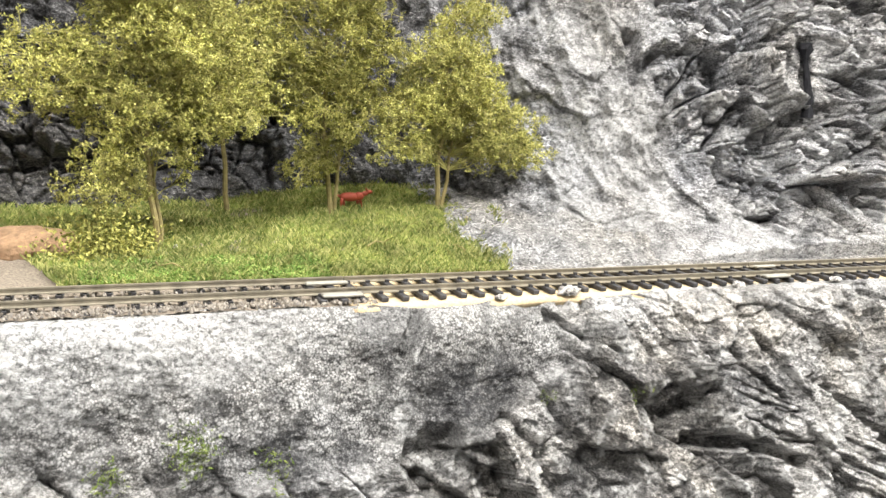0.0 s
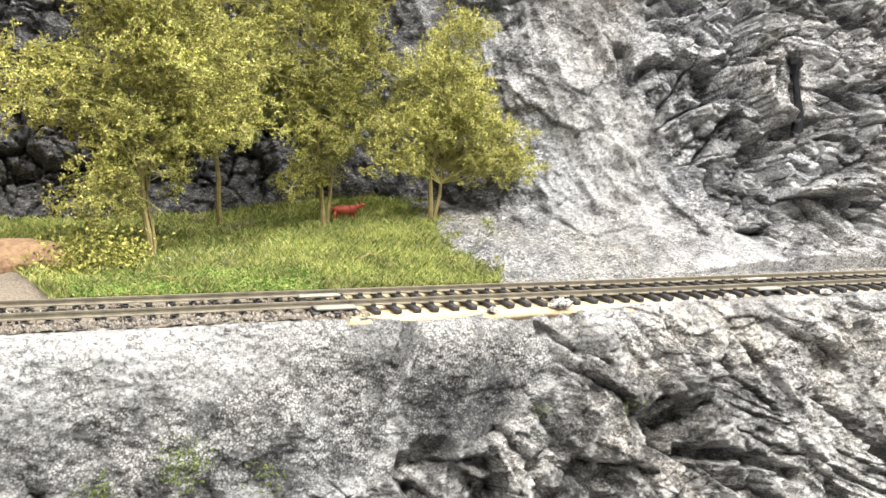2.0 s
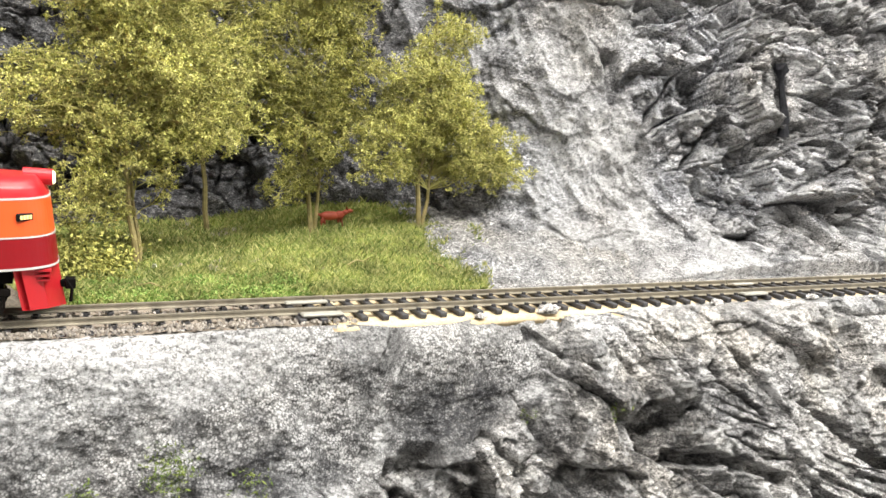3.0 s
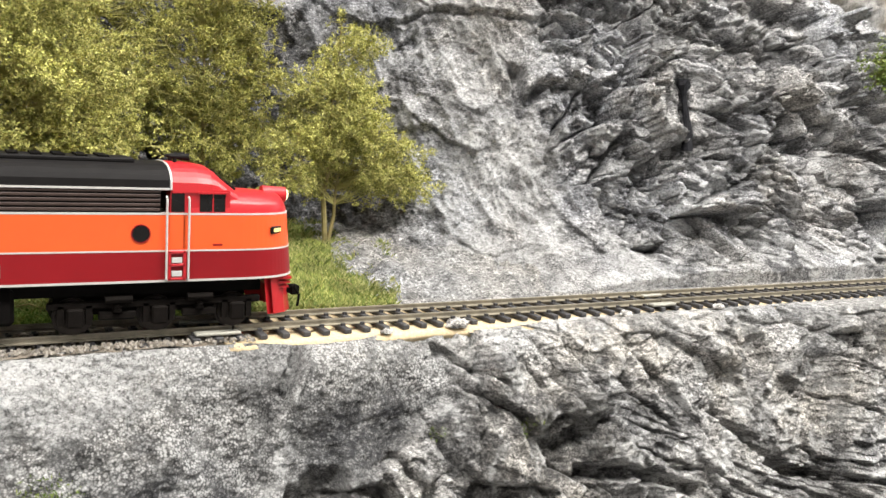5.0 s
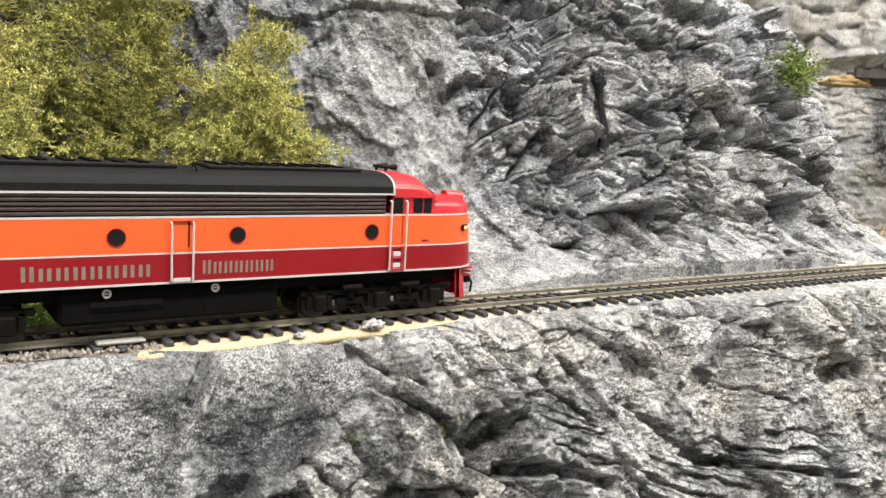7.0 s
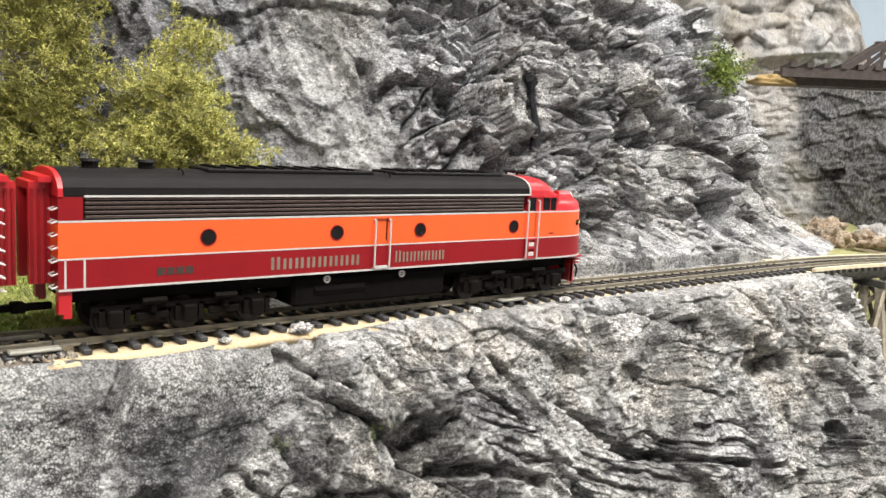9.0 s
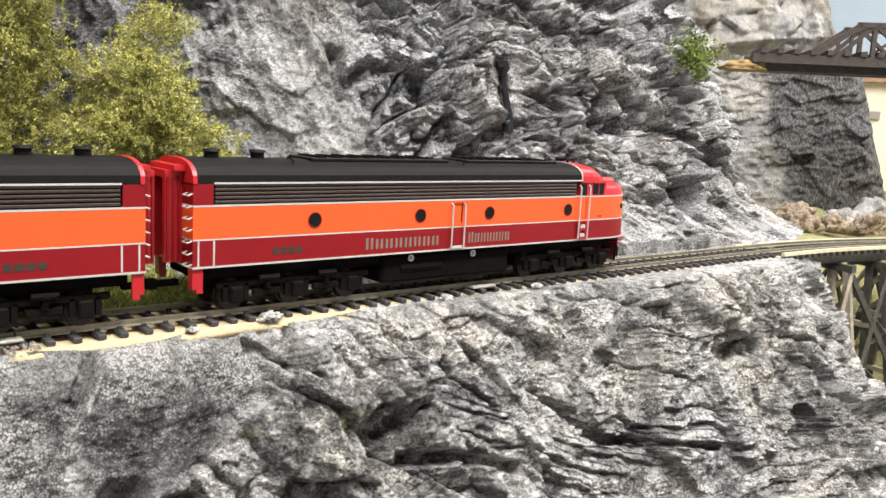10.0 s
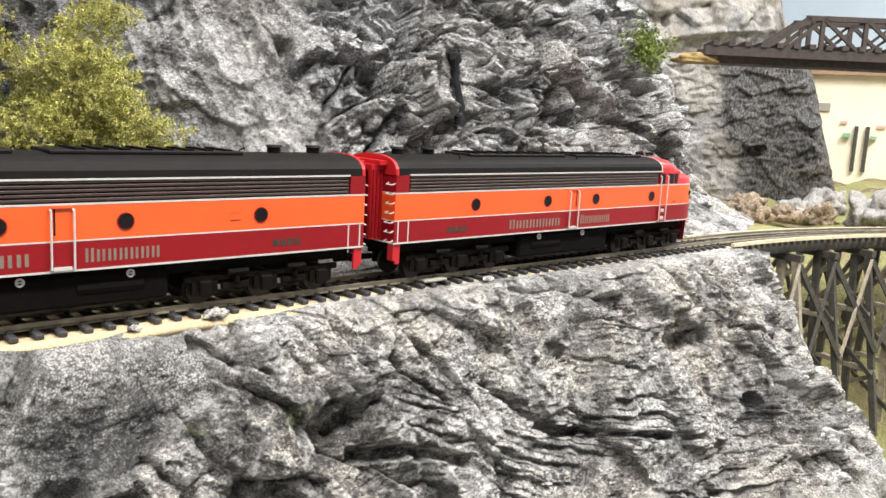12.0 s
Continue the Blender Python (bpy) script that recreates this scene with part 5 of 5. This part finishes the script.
def build_trestle():
    tr = tagged(new("trestle_bridge"), "curved timber trestle bridge with dark braced bents", "bridge")
    for off, mat, name, z, w, h in ((-0.0175, GUARD, "guard_timber", -0.0022, 0.0022, 0.0022), (0.0175, GUARD, "guard_timber", -0.0022, 0.0022, 0.0022), (-0.0082, TIMBER, "stringer", -0.0095, 0.0060, 0.0070), (0.0082, TIMBER, "stringer", -0.0095, 0.0060, 0.0070)):
        s0 = 0.488 if name == "guard_timber" else 0.495
        sweep(name, [(-w / 2, z - h / 2), (w / 2, z - h / 2), (w / 2, z + h / 2), (-w / 2, z + h / 2)], s0, 1.05, off, tr, mat)
    for k in range(72):
        s = 0.496 + k * 0.0076
        p, a = track(s, 0, 0)
        d = Vector((math.sin(-a), math.cos(a), 0))
        single("bridge_tie", tr, TIMBER, (p - d * 0.0195 + Vector((0, 0, -0.0046)), p + d * 0.0195 + Vector((0, 0, -0.0046)), 0.0028, 0.0026))
    for k in range(11):
        s = 0.525 + k * 0.044
        p, a = track(s)
        d = Vector((math.sin(-a), math.cos(a), 0))
        foot = valley(p.x, p.y)
        bent = single("bent", tr, TIMBER, (p - d * 0.024 + Vector((0, 0, -0.0155)), p + d * 0.024 + Vector((0, 0, -0.0155)), 0.0048, 0.0048))
        depth = -0.018 - foot
        for top, bot in ((-0.019, -0.044), (-0.0075, -0.016), (0.0075, 0.016), (0.019, 0.044)):
            single("post", bent, PALE_TIMBER if (k + int(top * 1000)) % 3 == 0 else TIMBER, (p + d * top + Vector((0, 0, -0.018)), p + d * bot + Vector((0, 0, foot - 0.004)), 0.0044, 0.0044))
        for lev in (0.33, 0.66):
            z = -0.018 - depth * lev
            w = 0.020 + 0.026 * lev
            single("girt", bent, PALE_TIMBER, (p - d * w + Vector((0, 0, z)), p + d * w + Vector((0, 0, z)), 0.0052, 0.0034))
        off = Vector((math.cos(a), math.sin(a), 0)) * 0.0034
        for lev in range(3):
            z0, z1 = -0.020 - depth * lev / 3, -0.020 - depth * (lev + 1) / 3
            w0, w1 = 0.020 + 0.026 * lev / 3, 0.020 + 0.026 * (lev + 1) / 3
            single("brace", bent, PALE_TIMBER, (p - d * w0 + Vector((0, 0, z0)) + off, p + d * w1 + Vector((0, 0, z1)) + off, 0.0014, 0.0034))
            single("brace", bent, TIMBER, (p + d * w0 + Vector((0, 0, z0)) - off, p - d * w1 + Vector((0, 0, z1)) - off, 0.0014, 0.0034))
        if k:
            q, aq = track(s - 0.044)
            e = Vector((math.sin(-aq), math.cos(aq), 0))
            for side in (-1, 1):
                fq = valley(q.x, q.y)
                single("long_brace", bent, PALE_TIMBER if k % 2 else TIMBER, (p + d * side * 0.023 + Vector((0, 0, -0.02)), q + e * side * 0.036 + Vector((0, 0, fq * 0.6)), 0.0016, 0.0036))
                single("long_brace", bent, TIMBER, (q + e * side * 0.023 + Vector((0, 0, -0.02)), p + d * side * 0.036 + Vector((0, 0, foot * 0.6)), 0.0016, 0.0036))


def valley(x, y):
    return float(valley_z(np.array([x]), np.array([y]))[0])


def valley_z(x, y):
    z = -0.185 + 0.165 * smooth(-0.035, 0.085, y + np.minimum(np.maximum(0, x - 0.485), 0.6) ** 2 / 1.24)
    return z + 0.008 * vnoise(np.stack([x * 14, y * 14, 0 * x], 1), 401) + 0.007 * smooth(0.03, 0.2, y) * vnoise(np.stack([x * 30, y * 30, 0 * x], 1), 402)


MOSS, mt, mb = material("valley_turf", 0.95, 0, 0.2)
soil = ramp(mt, noise_node(mt, 60, 5, 0.6), [(0.3, (0.10, 0.075, 0.045)), (0.6, (0.24, 0.19, 0.12)), (0.75, (0.36, 0.31, 0.22))])
turfc = ramp(mt, noise_node(mt, 400, 4, 0.7), [(0.35, (0.18, 0.18, 0.07)), (0.65, (0.36, 0.34, 0.17))])
mt.links.new(mix(mt, soil, turfc, ramp(mt, noise_node(mt, 9, 3, 0.5), [(0.42, (0.0,)), (0.52, (1.0,))])), mb.inputs["Base Color"])
relief(mt, mb, noise_node(mt, 500, 4, 0.7), 0.8, 0.002)
nx, ny = 160, 150
VX, VY = [a.ravel() for a in np.meshgrid(np.linspace(0.46, 2.1, nx), np.linspace(-0.35, 1.1, ny), indexing="ij")]
tagged(new("valley_ground", mesh_from("valley_ground", np.stack([VX, VY, valley_z(VX, VY)], 1), grid_faces(nx, ny), [MOSS], True)), "sloping green and brown valley ground", "ground", kind="structure")
build_trestle()


def build_crag(name, label, cx, cy, yaw, width, z0, z1, mat, seed, lean=0.25, right=0.0, amp=0.05, freq=7.0, nu=200, nv=150, top=None, back=0.35, black=None):
    """A rock mass seen across the valley, cut back towards its free end."""
    U, V = [a.ravel() for a in np.meshgrid(np.linspace(0, 1, nu), np.linspace(0, 1, nv), indexing="ij")]
    z = z0 + (z1 - z0) * V
    if top is not None:
        z = z0 + (np.interp(U, [a for a, _ in top], [b for _, b in top]) - z0) * V
    wrap = smooth(0.72, 1.0, U)
    lx = (U - 0.5) * width - right * V * U - 0.06 * wrap * wrap
    ly = lean * (z - z0) + back * wrap ** 2
    P = np.stack([lx, ly, z], 1)
    h1, b1 = facets(P * freq * np.array([1, 1, 1.4]), seed, 0.9)
    h2, b2 = facets(P * freq * 2.7 * np.array([1, 1, 1.6]), seed + 20, 0.9)
    disp = amp * (h1 + 0.4 * h2 - 0.12 * (1 - np.minimum(b2 * 6, 1))) + 0.12 * amp * fbm(P * 60, 3, 0.55, seed + 50)
    P[:, 1] -= disp
    P[:, 0] += 0.5 * disp * wrap
    me = mesh_from(name, P, grid_faces(nu, nv), [mat], True)
    # Shade below the bridge, painted dark from this point along the wall.
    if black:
        set_paint(me, wash_shade=0.95 * smooth(black - 0.03, black + 0.05, U + 0.05 * fbm(P * 25, 3, 0.5, seed + 60)))
    ob = tagged(new(name, me), label, "rock", kind="structure")
    ob.matrix_basis = pose(cx, cy, 0, 0, 0, yaw)
    return ob


build_crag("rock_gorge", "grey rock wall below the truss bridge, bridge shade painted towards its end", 0.925, 0.226, -52, 0.46, -0.06, 0.160, ROCK_FAR, 501, 0.18, 0.07, 0.006, 30, back=0.20, black=0.52)
build_crag("rock_hill", "pale grey brown hill beyond the truss bridge", 1.06, 0.69, -52, 1.0, -0.04, 0.40, ROCK_FAR, 601, 0.16, 0.0, 0.05, 6, top=[(0, 0.30), (0.3, 0.40), (0.6, 0.46), (0.8, 0.46), (0.9, 0.41), (0.96, 0.34), (1, 0.20)], back=0.06)
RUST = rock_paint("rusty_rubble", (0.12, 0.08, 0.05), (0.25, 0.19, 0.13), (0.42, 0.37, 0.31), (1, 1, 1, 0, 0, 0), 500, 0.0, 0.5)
for k, (x, y, z, r, mat) in enumerate(((0.741, 0.100, -0.014, 0.018, RUST), (0.795, 0.092, -0.012, 0.016, RUST), (0.82, 0.070, -0.014, 0.018, RUST), (0.900, 0.100, -0.008, 0.026, ROCK_FAR), (0.873, 0.035, -0.020, 0.036, ROCK_FAR), (0.900, 0.020, -0.006, 0.036, ROCK_FAR), (0.85, 0.112, -0.012, 0.018, ROCK_FAR), (0.612, 0.078, -0.014, 0.024, ROCK_FAR), (0.78, 0.130, -0.012, 0.022, RUST), (0.66, 0.098, -0.014, 0.018, RUST))):
    lump("boulder", "rounded grey boulder in the valley" if mat is ROCK_FAR else "rusty brown boulder in the valley", "boulder", x, y, min(z, valley(x, y) + 0.010), r, r * 0.8, r * 0.75, mat, 60 + k, 0.35, 2.2, 56)


def build_truss():
    tr = tagged(new("truss_bridge"), "brown timber truss bridge high over the valley", "bridge")
    tr.matrix_basis = pose(0.814, 0.183, 0.150, 0, 0, -48.8)
    length, h, panels = 0.46, 0.036, 11
    for y in (-0.022, 0.022):
        single("bottom_chord", tr, BROWN, ((-0.03, y, 0), (length, y, 0), 0.007, 0.009))
        single("top_chord", tr, BROWN, ((length / panels * 1.6, y, h), (length, y, h), 0.006, 0.005))
        for k in range(panels + 1):
            x = length * k / panels
            if k >= 2:
                single("upright", tr, BROWN, ((x, y, 0), (x, y, h), 0.005, 0.004))
            if 2 <= k < panels:
                q = length * (k + 1) / panels
                single("diagonal", tr, BROWN, ((x, y - 0.001, h), (q, y - 0.001, 0), 0.004, 0.0035))
                single("diagonal", tr, BROWN, ((x, y + 0.001, 0), (q, y + 0.001, h), 0.003, 0.0025))
        single("end_post", tr, BROWN, ((length / panels * 0.5, y, 0), (length / panels * 1.7, y, h), 0.006, 0.006))
        single("raker", tr, BROWN, ((length / panels * 1.1, y, 0), (length / panels * 2, y, h), 0.004, 0.004))
        single("raker", tr, BROWN, ((length / panels * 1.5, y, 0), (length / panels * 1.5, y, h * 0.72), 0.003, 0.003))
    for k in range(30):
        x = -0.02 + k * length / 29
        single("deck_tie", tr, BROWN, ((x, -0.027, 0.0075), (x, 0.027, 0.0075), 0.006, 0.005))
    for y in (-0.012, 0.012):
        single("floor_beam", tr, BROWN, ((-0.03, y, -0.008), (length, y, -0.008), 0.008, 0.008))


build_truss()
YELLOW = plain("yellow_soil", (0.30, 0.21, 0.09), 0.95, 0, 0.35, 200, 0.001)
lump("soil_ledge", "yellow brown soil ledge under the bridge end", "soil", 0.785, 0.205, 0.138, 0.026, 0.020, 0.008, YELLOW, 71, 0.3)


def build_bush():
    rng = np.random.default_rng(12)
    bush = tagged(new("bush"), "small round green bush growing on the cliff", "bush")
    bush.matrix_basis = pose(0.526, 0.097, 0.124)
    bm = bmesh.new()
    pts = []
    for k in range(26):
        d = Vector(rng.normal(0, 1, 3)).normalized()
        d.y = -abs(d.y)
        q = d * rng.uniform(0.008, 0.022)
        tube(bm, (0, 0.006, -0.008), q, 0.0007, 0.0003, 5, False)
        pts.append(np.array(q) + rng.normal(0, 0.0042, (60, 3)))
    part("stems", bm, BARK, bush)
    crown = new("crown", scatter_quads("crown", np.concatenate(pts), 0.0013, [LEAF_C], rng))
    crown.parent = bush


build_bush()


def build_stump():
    """A blackened stump leaning in a recess of the cliff, with a broken flared head."""
    rng = np.random.default_rng(31)
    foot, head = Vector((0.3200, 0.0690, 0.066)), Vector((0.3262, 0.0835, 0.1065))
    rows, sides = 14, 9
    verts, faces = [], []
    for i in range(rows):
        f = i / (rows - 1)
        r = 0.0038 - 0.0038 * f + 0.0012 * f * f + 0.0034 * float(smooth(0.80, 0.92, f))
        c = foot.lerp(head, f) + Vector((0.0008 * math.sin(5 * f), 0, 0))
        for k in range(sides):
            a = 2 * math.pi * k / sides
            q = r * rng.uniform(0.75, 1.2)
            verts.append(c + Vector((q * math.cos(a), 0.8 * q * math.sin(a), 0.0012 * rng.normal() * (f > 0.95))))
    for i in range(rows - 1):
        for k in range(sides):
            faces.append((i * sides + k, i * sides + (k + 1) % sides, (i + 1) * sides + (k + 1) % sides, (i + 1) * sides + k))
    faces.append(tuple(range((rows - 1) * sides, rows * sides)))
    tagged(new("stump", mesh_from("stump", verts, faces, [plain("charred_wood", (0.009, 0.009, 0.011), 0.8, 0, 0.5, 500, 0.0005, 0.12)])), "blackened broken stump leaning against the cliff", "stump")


build_stump()


# ---- what stands beyond: a cream model building and the hall ----
CREAM = plain("cream_render", (0.90, 0.82, 0.66), 0.9, 0, 0.06, 30, 0.001)
TILE = plain("brown_roof_tile", (0.34, 0.22, 0.15), 0.85, 0, 0.3, 120, 0.001)


def build_house():
    house = tagged(new("model_building"), "cream rendered model building with brown roof edge", "building")
    house.matrix_basis = pose(1.66, 0.505, -0.02, 0, 0, -66)
    one("wall", CREAM, ((0, 0, -0.10), (0.42, 0.25, 0.205)), parent=house)
    one("roof", TILE, ((-0.012, -0.018, 0.205), (0.435, 0.26, 0.222)), parent=house)
    w = one("window", TILE, ((0.028, -0.004, 0.030), (0.056, 0.002, 0.062)), parent=house)
    one("pane", GLASS, ((0.034, -0.006, 0.036), (0.050, -0.004, 0.056)), parent=w)
    for x, z in ((0.002, 0.075), (0.002, 0.11)):
        one("shutter", TILE, ((x, -0.004, z), (x + 0.014, 0.002, z + 0.018)), parent=house)
    one("sign_board", plain("grey_sign", (0.33, 0.30, 0.27), 0.7), ((0.012, -0.005, 0.135), (0.064, 0.001, 0.150)), parent=house)
    for x in (0.112, 0.132):
        one("pipe", TIMBER, ((x, -0.010, 0.02), (x + 0.007, -0.002, 0.108)), parent=house)
    one("awning", plain("green_awning", (0.22, 0.42, 0.27), 0.7), ((0.092, -0.014, 0.086), (0.106, -0.002, 0.094)), ((0.142, -0.014, 0.084), (0.152, -0.002, 0.090)), parent=house)
    one("red_sign", plain("faded_red_sign", (0.70, 0.38, 0.32), 0.7), ((0.086, -0.006, 0.112), (0.098, -0.002, 0.117)), ((0.150, -0.006, 0.106), (0.166, -0.002, 0.111)), parent=house)


build_house()
bench = tagged(new("benchwork"), "plain wooden benchwork table under the model landscape", "table")
one("table_top", TILE, ((-1.0, -0.14, -0.345), (2.1, 1.1, -0.30)), parent=bench)
one("riser", TILE, ((0.47, -0.35, -0.345), (2.1, -0.14, -0.225)), ((0.47, -0.14, -0.30), (2.1, 1.1, -0.225)), parent=bench)
for x in (-0.9, 0.5, 2.0):
    for y in (-0.08, 1.0):
        one("leg", TILE, ((x - 0.035, y - 0.035, -1.1), (x + 0.035, y + 0.035, -0.345)), parent=bench)
SKY = plain("sky_blue_wall_paint", (0.66, 0.76, 0.86), 0.9, 0, 0.05, 3)
WHITE = plain("grey_hall_paint", (0.42, 0.41, 0.40), 0.9, 0, 0.04, 4)
FLOOR = plain("grey_hall_floor", (0.10, 0.095, 0.09), 0.7, 0, 0.2, 20)
X0, X1, Y0, Y1, Z0, Z1 = -1.7, 2.5, -2.0, 1.5, -1.1, 1.5
for name, mat, lo, hi in (("wall_north", SKY, (X0, Y1, Z0), (X1, Y1 + 0.1, Z1)), ("wall_south", WHITE, (X0, Y0 - 0.1, Z0), (X1, Y0, Z1)), ("wall_east", SKY, (X1, Y0 - 0.1, Z0), (X1 + 0.1, Y1 + 0.1, Z1)), ("wall_west", WHITE, (X0 - 0.1, Y0 - 0.1, Z0), (X0, Y1 + 0.1, Z1)), ("floor", FLOOR, (X0 - 0.1, Y0 - 0.1, Z0 - 0.1), (X1 + 0.1, Y1 + 0.1, Z0)), ("ceiling", WHITE, (X0 - 0.1, Y0 - 0.1, Z1), (X1 + 0.1, Y1 + 0.1, Z1 + 0.1))):
    tagged(one(name, mat, (lo, hi)), kind="structure")
DIFFUSER = lit("diffuser", (1.0, 0.97, 0.92), 1.5)
# Housings for the unseen lamps, the added fourth one included.
for lx, ly, watts in LAMPS:
    fixture = tagged(new("ceiling_light"), "unseen white rectangular ceiling light panel above the layout", "ceiling light")
    fixture.matrix_basis = pose(lx, ly, 1.40)
    one("frame", WHITE, ((-0.54, -0.18, 0.0), (-0.51, 0.18, 0.1)), ((0.51, -0.18, 0.0), (0.54, 0.18, 0.1)), ((-0.51, -0.18, 0.0), (0.51, -0.15, 0.1)), ((-0.51, 0.15, 0.0), (0.51, 0.18, 0.1)), parent=fixture)
    one("diffuser", DIFFUSER, ((-0.51, -0.15, 0.03), (0.51, 0.15, 0.04)), parent=fixture)


# ---- movement ----
RUN = [(0.0, -0.4565), (3.0, -0.2890), (5.5, -0.1503), (7.0, -0.0660), (9.0, 0.0394), (12.0, 0.2036)]


def tail_x(t):
    """Where the leading locomotive's tail stands along the track."""
    return float(np.interp(t, [r[0] for r in RUN], [r[1] for r in RUN]))


def motions():
    steps = [r[0] for r in RUN]
    walk(loco_a, [(t, pose(tail_x(t), 0, 0)) for t in steps])
    walk(loco_b, [(t, pose(tail_x(t) - 0.0160, 0, 0, 0, 0, 180)) for t in steps])
    for wheels, way in ((wheels_a, 1), (wheels_b, -1)):
        for wheel, x in wheels:
            walk(wheel, [(k * 0.1, pose(x, 0, 0.0053, 0, way * math.degrees((tail_x(k * 0.1) - tail_x(0)) / 0.0053), 0)) for k in range(121)])


motions()
